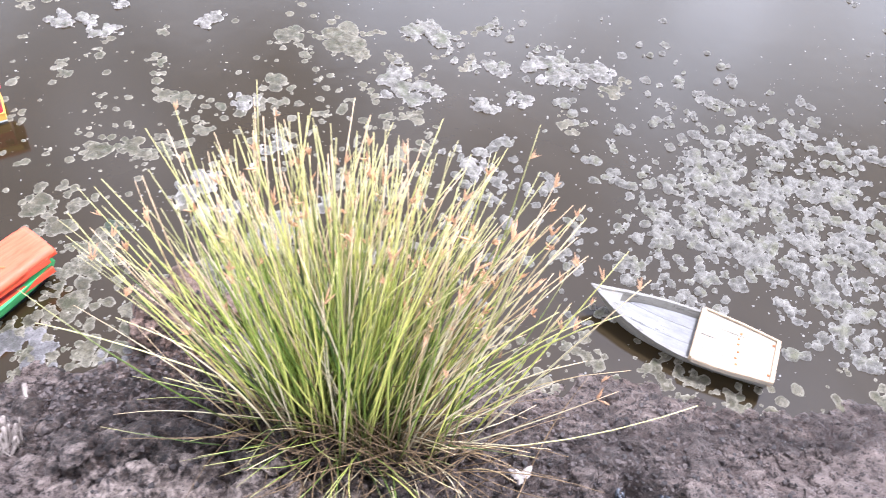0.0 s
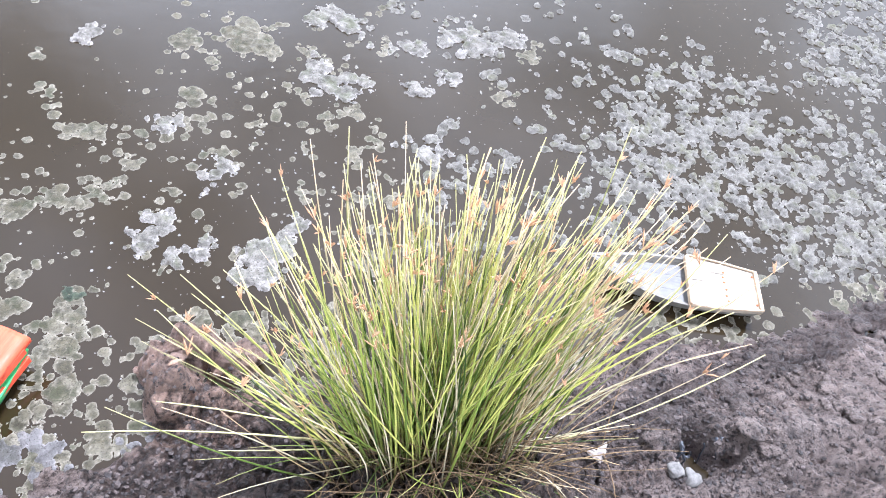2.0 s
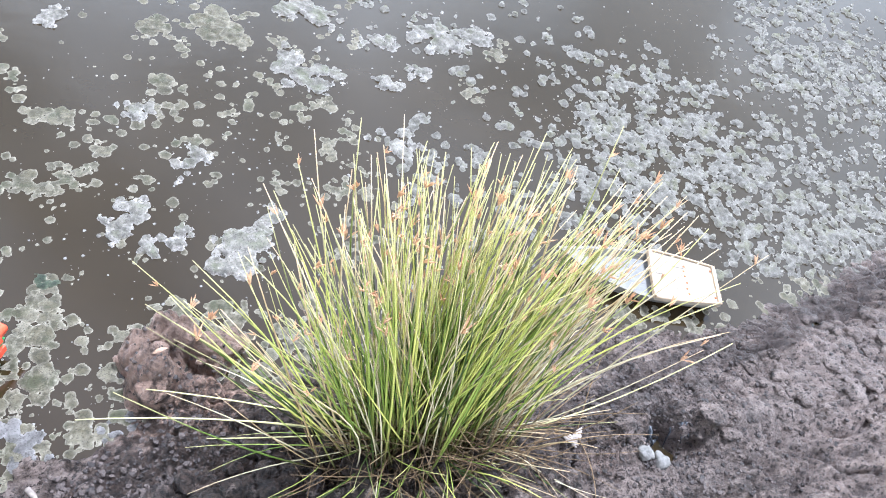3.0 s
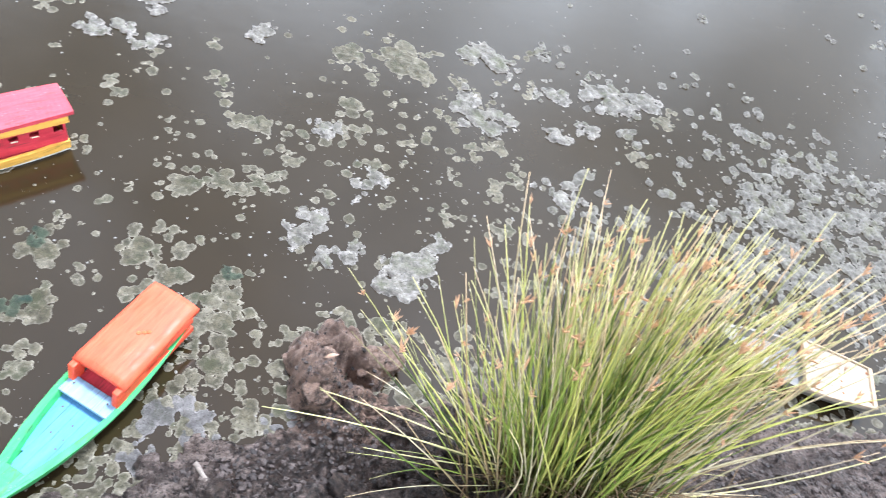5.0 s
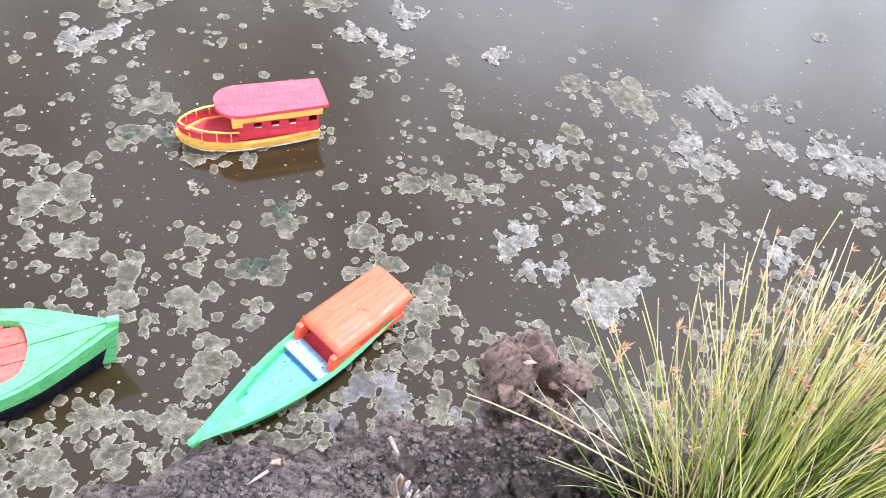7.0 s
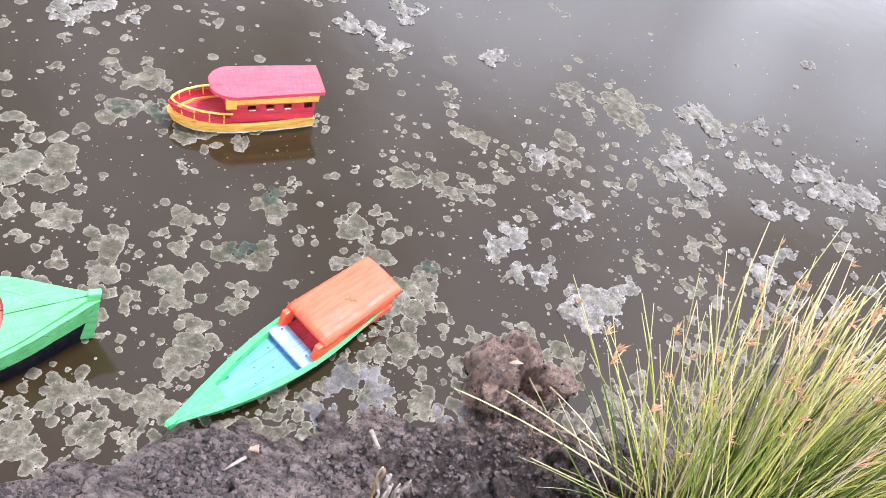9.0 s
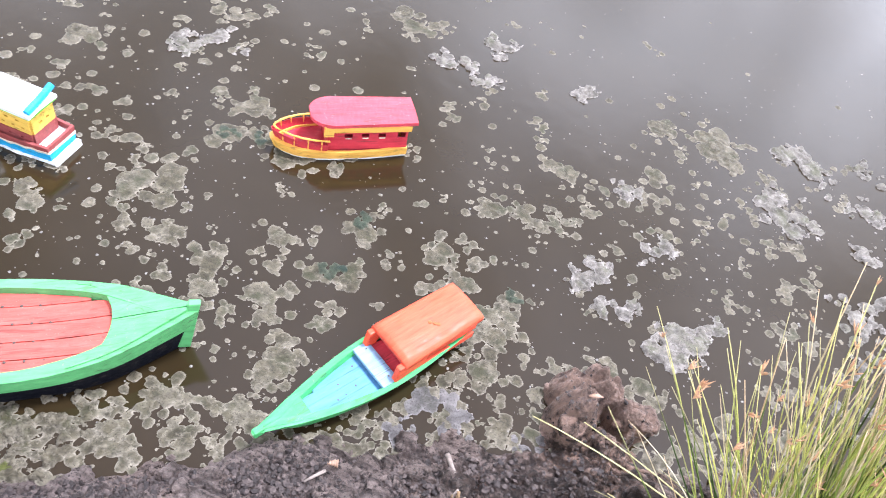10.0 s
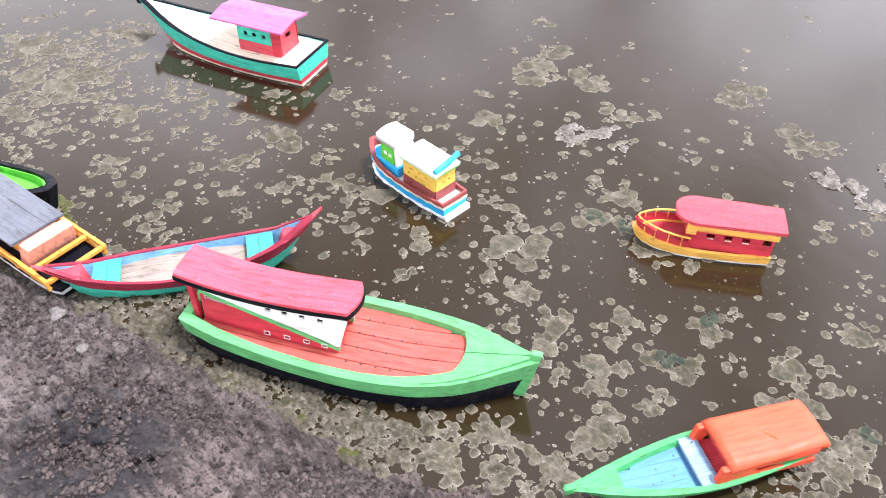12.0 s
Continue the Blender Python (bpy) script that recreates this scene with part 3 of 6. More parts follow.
def crumb_noise(x, y, scale, seed):
    """Rounded lumps with sharp valleys between them, 0 to 1."""
    table = np.random.RandomState(seed).rand(128, 128, 3)
    gx, gy = x * scale, y * scale
    ix, iy = np.floor(gx).astype(int), np.floor(gy).astype(int)
    best = np.zeros_like(gx)
    for a in (-1, 0, 1):
        for b in (-1, 0, 1):
            cell = table[(ix + a) % 128, (iy + b) % 128]
            d2 = (ix + a + cell[..., 0] - gx) ** 2 + (iy + b + cell[..., 1] - gy) ** 2
            best = np.maximum(best, (0.35 + 0.65 * cell[..., 2]) * np.sqrt(np.maximum(0.0, 1 - d2 / 0.8)))
    return best


SHORE_X = [-8.0, -4.0, -1.77, -1.25, -0.77, -0.35, -0.25, 0.0, 0.15, 0.4, 0.8, 1.2, 1.64, 1.85, 2.2, 4.0, 9.0]
SHORE_Y = [-3.2, -1.1, -0.07, 0.11, 0.255, 0.535, 0.595, 0.69, 0.78, 0.88, 0.9, 0.91, 0.93, 1.0, 1.14, 1.7, 3.0]


def ground_height(x, y):
    """Height of the bank and the pond's bed; the waterline is at 0."""
    shore = np.interp(x, SHORE_X, SHORE_Y) + 0.07 * value_noise(x, y, 5.0, 3) + 0.06 * value_noise(x, y, 14.0, 4)
    d = (shore - y) * 0.9
    land = 0.02 * (1 - np.exp(-np.maximum(d, 0) / 0.06)) + 0.2 * np.minimum(np.maximum(d, 0), 0.9)
    z = np.where(d > 0, land, np.maximum(d * 0.22, -0.35))
    mound = np.zeros_like(z)
    for px, py, wide, tall in ((0.212, 0.9, 0.052, 0.125), (0.185, 0.965, 0.05, 0.1), (0.25, 0.995, 0.06, 0.095), (0.325, 0.955, 0.052, 0.085), (0.29, 0.885, 0.04, 0.05), (0.37, 0.99, 0.035, 0.05)):
        lump = tall * np.exp(-(((x - px) ** 2 + (y - py) ** 2) / wide**2) ** 2)
        mound = np.maximum(mound, lump)
    torn = np.minimum(mound / 0.05, 1.0)
    z = z + mound + torn * (0.035 * value_noise(x, y, 34.0, 31) + 0.03 * np.abs(value_noise(x, y, 75.0, 32)) - 0.01 * np.exp(-((np.abs(value_noise(x, y, 26.0, 33))) / 0.06) ** 2))
    mound = torn
    z = z + 0.05 * np.exp(-(((x - 0.7) / 0.28) ** 2 + ((y - 0.66) / 0.14) ** 2))
    z = z - 0.1 * np.exp(-(((x - 1.3 + 0.05 * value_noise(x, y, 16.0, 71)) / 0.075) ** 2 + ((y - 0.65 + 0.045 * value_noise(x, y, 19.0, 72)) / 0.045) ** 2) ** 1.3) * np.clip(0.8 + 0.9 * value_noise(x, y, 24.0, 73), 0.25, 1.25) - 0.055 * np.exp(-(((x + 1.07) / 0.085) ** 2 + ((y + 0.14) / 0.06) ** 2) ** 1.4) - 0.04 * np.exp(-(((x - 0.37) / 0.05) ** 2 + ((y - 0.92) / 0.03) ** 2))
    z = z + 0.04 * np.exp(-(((x - 1.45) / 0.3) ** 2 + ((y - 0.68) / 0.05) ** 2))
    # Burrows of small shore animals.
    burrows = np.random.RandomState(91)
    for hx, off, wide in zip(burrows.uniform(-1.75, -0.05, 46), burrows.uniform(0.08, 0.42, 46), burrows.uniform(0.0045, 0.009, 46)):
        hy = np.interp(hx, SHORE_X, SHORE_Y) - off
        z = z - 0.03 * np.exp(-(((x - hx) ** 2 + (y - hy) ** 2) / wide**2) ** 2)
    near = np.clip((d + 0.06) / 0.12, 0, 1) + mound
    lumps = (0.035 * value_noise(x, y, 9.0, 11) + 0.055 * np.abs(value_noise(x, y, 24.0, 12)) + 0.032 * value_noise(x, y, 52.0, 13)
             + 0.024 * np.abs(value_noise(x, y, 95.0, 16)) + 0.009 * value_noise(x, y, 150.0, 14))
    crumbly = (0.55 + 0.9 * np.clip(value_noise(x, y, 2.3, 15) + 0.4, 0, 1)) * np.clip(1.85 - 0.85 * x, 0.62, 1.0) * np.clip((x + 0.25) / 0.45, 0.32, 1.0)
    rugged = np.clip((x + 0.35) / 0.45, 0.22, 1.0) * np.clip(0.5 + 2.2 * value_noise(x, y, 3.1, 17), 0.15, 1.0) * np.clip(1.5 - x, 0.3, 1.0)
    east = np.clip((x - 0.1) / 0.6, 0.0, 1.0)
    lumps = lumps + east * (0.045 * value_noise(x, y, 6.5, 23) - 0.03 * np.exp(-(np.abs(value_noise(x, y, 11.0, 24)) / 0.045) ** 2))
    lumps = lumps + rugged * (0.018 * crumb_noise(x, y, 34.0, 18) + 0.012 * crumb_noise(x, y, 75.0, 19) - 0.012)
    foot = np.exp(-(((x - 0.5) / 0.5) ** 2 + ((y - 0.52) / 0.14) ** 2) ** 2)
    lumps = lumps + foot * (0.05 * np.abs(value_noise(x, y, 15.0, 27)) + 0.022 * crumb_noise(x, y, 30.0, 28) - 0.05 * np.exp(-(np.abs(value_noise(x, y, 10.0, 29)) / 0.05) ** 2) - 0.012)
    slick = np.exp(-(((x + 1.06) / 0.17) ** 2 + ((y + 0.12) / 0.09) ** 2) ** 2)
    lumps = lumps + slick * (0.1 * np.abs(value_noise(x, y, 19.0, 34)) + 0.05 * crumb_noise(x, y, 44.0, 35) - 0.03)
    ridge = np.exp(-((d - 0.1) / 0.06) ** 2) * np.clip(-x * 3, 0, 1) * np.clip(0.6 + 1.6 * value_noise(x, y, 7.0, 36), 0, 1)
    lumps = lumps + ridge * (0.05 * crumb_noise(x, y, 50.0, 37) + 0.03 * np.abs(value_noise(x, y, 30.0, 38)))
    flat = np.exp(-((y - 0.33 * x - 0.18) / 0.085) ** 4) * np.clip((x - 1.0) / 0.2, 0.0, 1.0)
    # Far from the shore the bank runs on in broad swells only.
    close = np.clip((y + 0.8) / 0.38, 0, 1) * np.clip((3.2 - np.abs(x)) / 0.9, 0, 1)
    swells = (0.05 * value_noise(x, y, 0.9, 45) + 0.1 * value_noise(x, y, 0.31, 46)) * np.clip(d - 0.9, 0, 1)
    return z + lumps * np.minimum(near, 1.2) * crumbly * (1 - 0.55 * flat) * close + swells * (1 - close)


def graded(low, high, step, far):
    fine = np.arange(low, high + step / 2, step)
    tail, gap = [], step
    edge = 0.0
    while edge < far:
        gap *= 1.35
        edge += gap
        tail.append(edge)
    tail = np.array(tail)
    return np.concatenate([low - tail[::-1], fine, high + tail])


gx, gy = graded(-2.2, 2.3, 0.0042, 70.0), graded(-0.4, 1.15, 0.0042, 70.0)
mx, my = np.meshgrid(gx, gy, indexing="ij")
mz = ground_height(mx, my)
ground_verts = np.stack([mx.ravel(), my.ravel(), mz.ravel()], 1)
cols = len(gy)
i0 = (np.arange(len(gx) - 1)[:, None] * cols + np.arange(cols - 1)[None]).ravel()
ground_faces = np.stack([i0, i0 + cols, i0 + cols + 1, i0 + 1], 1)
ground_mesh = bpy.data.meshes.new("ground")
ground_mesh.vertices.add(len(ground_verts))
ground_mesh.vertices.foreach_set("co", ground_verts.ravel())
ground_mesh.loops.add(ground_faces.size)
ground_mesh.loops.foreach_set("vertex_index", ground_faces.ravel().astype(np.int32))
ground_mesh.polygons.add(len(ground_faces))
ground_mesh.polygons.foreach_set("loop_start", np.arange(0, ground_faces.size, 4, dtype=np.int32))
ground_mesh.polygons.foreach_set("use_smooth", np.ones(len(ground_faces), dtype=bool))
ground_mesh.update(calc_edges=True)
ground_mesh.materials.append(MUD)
tagged(new("ground", ground_mesh), "wet grey-brown crumbly mud bank sloping into the pond", "ground", kind="structure")

pond = mesh_of("water", [(-75, -75, 0), (75, -75, 0), (75, 75, 0), (-75, 75, 0)], [(0, 1, 2, 3)], WATER)
tagged(new("water", pond), "still brown pond water reflecting an overcast sky", "water", kind="structure")


def height_at(x, y):
    return float(ground_height(np.array([x]), np.array([y]))[0])


# ---- crumbs of mud ----


def pebble_shape(seed):
    r = random.Random(seed)
    bm = bmesh.new()
    bmesh.ops.create_icosphere(bm, subdivisions=1, radius=1.0)
    for v in bm.verts:
        v.co *= r.uniform(0.45, 1.4)
    vs = np.array([v.co[:] for v in bm.verts])
    fs = np.array([[v.index for v in f.verts] for f in bm.faces])
    bm.free()
    return vs, fs


def clod_shape(seed):
    bm = bmesh.new()
    bmesh.ops.create_icosphere(bm, subdivisions=3, radius=1.0)
    for v in bm.verts:
        p = v.co.copy()
        v.co *= 1 + 0.5 * noise.noise(p * 1.1 + Vector((seed * 7.0, 0, 0))) + 0.22 * noise.noise(p * 2.9 + Vector((0, seed * 5.0, 0))) + 0.1 * noise.noise(p * 6.0)
    vs = np.array([v.co[:] for v in bm.verts])
    fs = np.array([[v.index for v in f.verts] for f in bm.faces])
    bm.free()
    return vs, fs


def scatter_clods():
    """Larger lumps of mud, half sunk, thicker on the bank by the rushes than on the smooth western shore."""
    r = np.random.RandomState(33)
    shapes = [clod_shape(s) for s in range(6)]
    x = np.concatenate([r.normal(0.12, 0.26, 700), r.normal(1.45, 0.4, 700), r.uniform(-2.1, -0.3, 520), r.normal(0.55, 0.4, 300), r.normal(-1.12, 0.1, 90)])
    y = np.concatenate([r.normal(0.7, 0.13, 700), r.normal(0.66, 0.15, 700), r.uniform(-0.4, 0.6, 520), r.normal(0.5, 0.1, 300), r.normal(-0.17, 0.08, 90)])
    z = ground_height(x, y)
    keep = (z > -0.003) & (value_noise(x, y, 4.0, 61) + 0.5 * value_noise(x, y, 12.0, 62) > -0.12)
    x, y, z = x[keep], y[keep], z[keep]
    size = 0.006 + 0.02 * r.rand(len(x)) ** 2.2
    verts, faces, base = [], [], 0
    for k in range(len(x)):
        vs, fs = shapes[k % 6]
        a = r.uniform(0, 6.3)
        ca, sa = math.cos(a) * size[k] * r.uniform(0.9, 1.5), math.sin(a) * size[k]
        verts.append(np.stack([x[k] + vs[:, 0] * ca - vs[:, 1] * sa, y[k] + vs[:, 0] * sa + vs[:, 1] * ca, z[k] + vs[:, 2] * size[k] * r.uniform(0.4, 0.75)], 1))
        faces.append(fs + base)
        base += len(vs)
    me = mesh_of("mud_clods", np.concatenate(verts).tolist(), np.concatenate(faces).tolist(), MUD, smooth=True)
    tagged(new("mud_clods", me), "lumps of grey-brown wet mud bedded in the bank", "mud", kind="stuff")


def scatter_crumbs():
    r = np.random.RandomState(21)
    shapes = [pebble_shape(s) for s in range(8)]
    x = np.concatenate([r.uniform(-2.2, 2.4, 60000), r.normal(0.1, 0.28, 16000), r.normal(1.3, 0.35, 12000), r.normal(-0.9, 0.4, 16000)])
    y = np.concatenate([r.uniform(-0.45, 1.1, 60000), r.normal(0.66, 0.13, 16000), r.normal(0.68, 0.15, 12000), r.normal(0.08, 0.13, 16000)])
    z = ground_height(x, y)
    keep = (z > 0.004) & (r.rand(len(x)) < 0.25 + 1.6 * np.clip(value_noise(x, y, 3.5, 41) + value_noise(x, y, 11.0, 42) * 0.6, 0, 1))
    pick = r.permutation(np.nonzero(keep)[0])[:22000]
    x, y, z = x[pick], y[pick], z[pick]
    size = 0.001 + 0.0058 * r.rand(len(x)) ** 4.0
    # A ridge of crumbs along the western waterline, the dark slick, and the torn mud before the rushes.
    ridge_x = r.uniform(-1.75, -0.1, 9000)
    ridge_y = np.interp(ridge_x, SHORE_X, SHORE_Y) - 0.085 - np.abs(r.normal(0, 0.045, 9000)) * np.where(r.rand(9000) < 0.7, 1.0, -0.6)
    more_x = np.concatenate([ridge_x, r.normal(-1.06, 0.11, 3600), r.normal(0.45, 0.3, 5500)])
    more_y = np.concatenate([ridge_y, r.normal(-0.12, 0.055, 3600), r.normal(0.6, 0.06, 5500)])
    more_z = ground_height(more_x, more_y)
    dense = (more_z > 0.006) & (value_noise(more_x, more_y, 8.0, 43) + 0.6 * value_noise(more_x, more_y, 21.0, 44) > -0.08)
    x, y, z = np.concatenate([x, more_x[dense]]), np.concatenate([y, more_y[dense]]), np.concatenate([z, more_z[dense]])
    size = np.concatenate([size, 0.0016 + 0.0062 * r.rand(int(dense.sum())) ** 2.6])
    verts, faces, base = [], [], 0
    for k in range(len(x)):
        vs, fs = shapes[k % 8]
        a = r.uniform(0, 6.3)
        ca, sa = math.cos(a) * size[k], math.sin(a) * size[k]
        flat = r.uniform(0.5, 0.95) * size[k]
        verts.append(np.stack([x[k] + vs[:, 0] * ca - vs[:, 1] * sa, y[k] + vs[:, 0] * sa + vs[:, 1] * ca, z[k] + vs[:, 2] * flat + size[k] * 0.25], 1))
        faces.append(fs + base)
        base += len(vs)
    me = mesh_of("mud_crumbs", np.concatenate(verts).tolist(), np.concatenate(faces).tolist(), CRUMB)
    tagged(new("mud_crumbs", me), "loose crumbs of dark wet mud strewn over the bank", "mud", kind="stuff")


scatter_clods()
scatter_crumbs()

# ---- floating algae ----


def scum_sheet(name, spots, step, material, ragged=1.0, pad=0.03, thick=1.0):
    """A thin floating sheet: the union of round lobes (x, y, radius) with a frayed outline, lifted in the middle, its edge dipping into the water."""
    spots = np.array(spots)
    x0, y0 = spots[:, 0].min() - pad - spots[:, 2].max(), spots[:, 1].min() - pad - spots[:, 2].max()
    nx = int((spots[:, 0].max() + pad + spots[:, 2].max() - x0) / step) + 2
    ny = int((spots[:, 1].max() + pad + spots[:, 2].max() - y0) / step) + 2
    gx, gy = np.meshgrid(x0 + np.arange(nx) * step, y0 + np.arange(ny) * step, indexing="ij")
    fray = 0.008 * value_noise(gx, gy, 48.0, 51) + 0.0045 * value_noise(gx, gy, 120.0, 52)
    if step < 0.003:
        fray = fray + 0.0025 * value_noise(gx, gy, 330.0, 53)
    fray *= 1.35 * ragged
    luck = np.random.RandomState(len(spots))
    field, depth, plate = np.full((nx, ny), -0.05), np.zeros((nx, ny)), np.zeros((nx, ny))
    for px, py, r in spots:
        reach = r + 0.012
        a, b = max(0, int((px - reach - x0) / step)), min(nx, int((px + reach - x0) / step) + 2)
        c, d = max(0, int((py - reach - y0) / step)), min(ny, int((py + reach - y0) / step) + 2)
        dx, dy = (x0 + np.arange(a, b) * step - px)[:, None], (y0 + np.arange(c, d) * step - py)[None]
        lobe = r - np.sqrt(dx * dx + dy * dy) + fray[a:b, c:d]
        field[a:b, c:d] = np.maximum(field[a:b, c:d], lobe)
        on_top = lobe > 0
        depth[a:b, c:d][on_top] = lobe[on_top]
        plate[a:b, c:d][on_top] = luck.rand()
    sx, sy = np.gradient(field, step)
    inside = field > 0
    cell = inside[:-1, :-1] | inside[1:, :-1] | inside[:-1, 1:] | inside[1:, 1:]
    used = np.zeros_like(inside)
    for a, b in ((0, 0), (1, 0), (0, 1), (1, 1)):
        used[a : nx - 1 + a, b : ny - 1 + b] |= cell
    steep = np.maximum(sx * sx + sy * sy, 0.05)
    move = np.where(inside, 0.0, np.clip(-field, 0, step * 0.9)) / steep
    vx, vy = gx + np.clip(move * sx, -step * 0.8, step * 0.8), gy + np.clip(move * sy, -step * 0.8, step * 0.8)
    within = np.where(inside, field, 0.0)
    vz = -0.0007 + (0.0022 + 0.0012 * plate) * thick * (1 - np.exp(-within / (0.0016 * thick**0.5))) + 0.0022 * thick * value_noise(gx, gy, 80.0, 54) * np.minimum(within / 0.004, 1)
    rim = np.where(inside, np.maximum(np.exp(-within / 0.0021), 0.34 * np.exp(-depth / 0.0014)), 1.0)
    number = np.full((nx, ny), -1)
    number[used] = np.arange(used.sum())
    i, j = np.nonzero(cell)
    quads = np.stack([number[i, j], number[i + 1, j], number[i + 1, j + 1], number[i, j + 1]], 1)
    co = np.stack([vx[used], vy[used], vz[used]], 1)
    me = bpy.data.meshes.new(name)
    me.vertices.add(len(co))
    me.vertices.foreach_set("co", co.ravel())
    me.loops.add(quads.size)
    me.loops.foreach_set("vertex_index", quads.ravel().astype(np.int32))
    me.polygons.add(len(quads))
    me.polygons.foreach_set("loop_start", np.arange(0, quads.size, 4, dtype=np.int32))
    me.polygons.foreach_set("use_smooth", np.ones(len(quads), dtype=bool))
    me.update(calc_edges=True)
    me.attributes.new("rim", "FLOAT", "POINT").data.foreach_set("value", rim[used].astype(np.float32))
    me.attributes.new("plate", "FLOAT", "POINT").data.foreach_set("value", plate[used].astype(np.float32))
    me.materials.append(material)
    return me


def lobes_of(x, y, r, rnd, fill=1.0):
    """The lobes of one raft: a string of round flakes that grow into each other."""
    tilt, squash = rnd.uniform(0, 3.2), rnd.uniform(0.5, 0.85)
    lobes = []

    def add(a, d, size):
        px, py = d * math.cos(a), d * math.sin(a) * squash
        lobes.append((x + px * math.cos(tilt) - py * math.sin(tilt), y + px * math.sin(tilt) + py * math.cos(tilt), size))

    for k in range(max(2, int(fill * (2 + r / 0.017)))):
        add(rnd.uniform(0, 6.3), r * 0.8 * rnd.random() ** 0.6, min(0.034, max(0.006, r * rnd.uniform(0.2, 0.44))))
    for k in range(int(fill * (4 + r / 0.0085))):
        add(rnd.uniform(0, 6.3), r * rnd.uniform(0.55, 1.15), rnd.uniform(0.005, 0.014) * min(1.0, 0.5 + r / 0.06))
    return lobes


def algae_mat(x, y, r, seed, material, label):
    rnd = random.Random(seed)
    spots = lobes_of(x, y, r * (0.5 if material == SCUM_DARK else 1.0), rnd)
    curled = material == SCUM_CURLED
    ob = new("algae_mat", scum_sheet("algae_mat", spots, 0.0026, material, 1.7 if curled else 1.0, thick=3.4 if curled else 1.3))
    tagged(ob, label, "algae", "rafts of floating algae")
    if material == SCUM_DARK:
        ob.location = (0, 0, 0.0016)
        rim = scum_sheet("algae_rim", lobes_of(x + 0.006, y - 0.005, r * 1.2, rnd), 0.0026, SCUM)
        tagged(new("algae_mat", rim), "beige algae raft round a dark green patch", "algae", "rafts of floating algae").location = (0, 0, -0.0006)


MATS_MIDDLE = [
    (-0.9, 1.39, 0.063), (-0.71, 1.28, 0.076), (-0.59, 1.35, 0.05), (-0.93, 1.0, 0.095), (-0.81, 0.93, 0.033), (-0.59, 1.01, 0.051),
    (-0.53, 1.06, 0.028), (-0.67, 0.88, 0.057), (-0.64, 0.81, 0.042), (-0.52, 0.83, 0.063), (-0.57, 0.78, 0.028), (-0.47, 0.92, 0.026),
    (-0.38, 0.86, 0.023), (-0.42, 0.74, 0.062), (-0.16, 1.42, 0.06), (-0.22, 1.21, 0.057), (-0.15, 1.13, 0.05), (-0.06, 1.45, 0.056),
    (-0.01, 0.92, 0.065), (-0.02, 1.07, 0.063), (-0.08, 0.85, 0.044), (-0.04, 0.98, 0.052), (0.13, 1.28, 0.03), (-0.05, 1.67, 0.052),
    (0.18, 1.68, 0.054), (0.22, 1.79, 0.048), (0.35, 2.06, 0.118), (0.19, 2.02, 0.072)]
MATS_FAR = [
    (0.64, 2.13, 0.102), (0.62, 1.88, 0.103), (0.84, 2.02, 0.056), (1.04, 2.08, 0.104), (1.15, 2.08, 0.071), (0.95, 1.89, 0.034),
    (0.84, 1.84, 0.042), (-0.48, 1.94, 0.064), (-0.36, 1.91, 0.045), (-0.39, 2.11, 0.059), (-1.19, 1.54, 0.057), (-1.13, 1.61, 0.051),
    (-1.03, 1.59, 0.029), (-0.08, 2.05, 0.05),
    (0.41, 1.25, 0.064), (0.46, 1.33, 0.057), (0.38, 1.19, 0.061), (0.2, 1.24, 0.03), (0.26, 1.28, 0.034), (0.83, 1.59, 0.065),
    (0.15, 1.69, 0.05), (0.29, 1.51, 0.055), (0.14, 1.33, 0.06)]
MATS_WEST = [
    (-2.63, 0.38, 0.17), (-2.61, 0.52, 0.1), (-2.29, 0.49, 0.066), (-2.05, 0.34, 0.062), (-1.73, 0.37, 0.057), (-1.78, 0.64, 0.052),
    (-1.79, 0.81, 0.081), (-1.23, 0.69, 0.03), (-1.62, 0.87, 0.044), (-1.45, 0.84, 0.06), (-1.36, 0.86, 0.066), (-1.15, 0.82, 0.062),
    (-1.59, 0.67, 0.033), (-1.42, 1.39, 0.065), (-1.58, 1.89, 0.074), (-1.53, 1.73, 0.092), (-1.38, 1.84, 0.081), (-1.16, 1.74, 0.066),
    (-0.96, 2.15, 0.087), (-0.69, 2.05, 0.073), (-0.6, 2.07, 0.054), (-2.94, 0.46, 0.128), (-2.53, 0.23, 0.076), (-2.78, 0.77, 0.087),
    (1.24, 2.0, 0.059), (1.11, 1.82, 0.045)]
MATS_SHORE = [(-0.44, 0.6, 0.041), (-0.49, 0.51, 0.035), (-0.6, 0.47, 0.043), (-0.56, 0.55, 0.039)]
MATS_DARK = [(-0.88, 1.27, 0.055), (-0.8, 1.3, 0.04), (-0.44, 1.18, 0.05), (-0.43, 1.01, 0.06), (-0.01, 1.16, 0.036)]
MATS_GREEN = [(-0.744, 0.284, 0.035), (-1.07, 0.186, 0.04), (-0.87, 0.246, 0.025), (-1.87, 0.13, 0.06), (-1.96, 0.16, 0.045), (-1.3, 0.1, 0.03)]
MATS_PALE = [(-0.09, 0.77, 0.055), (0.0, 0.76, 0.045), (-0.03, 0.81, 0.04), (0.15, 0.8, 0.035), (-0.11, 0.7, 0.03)]
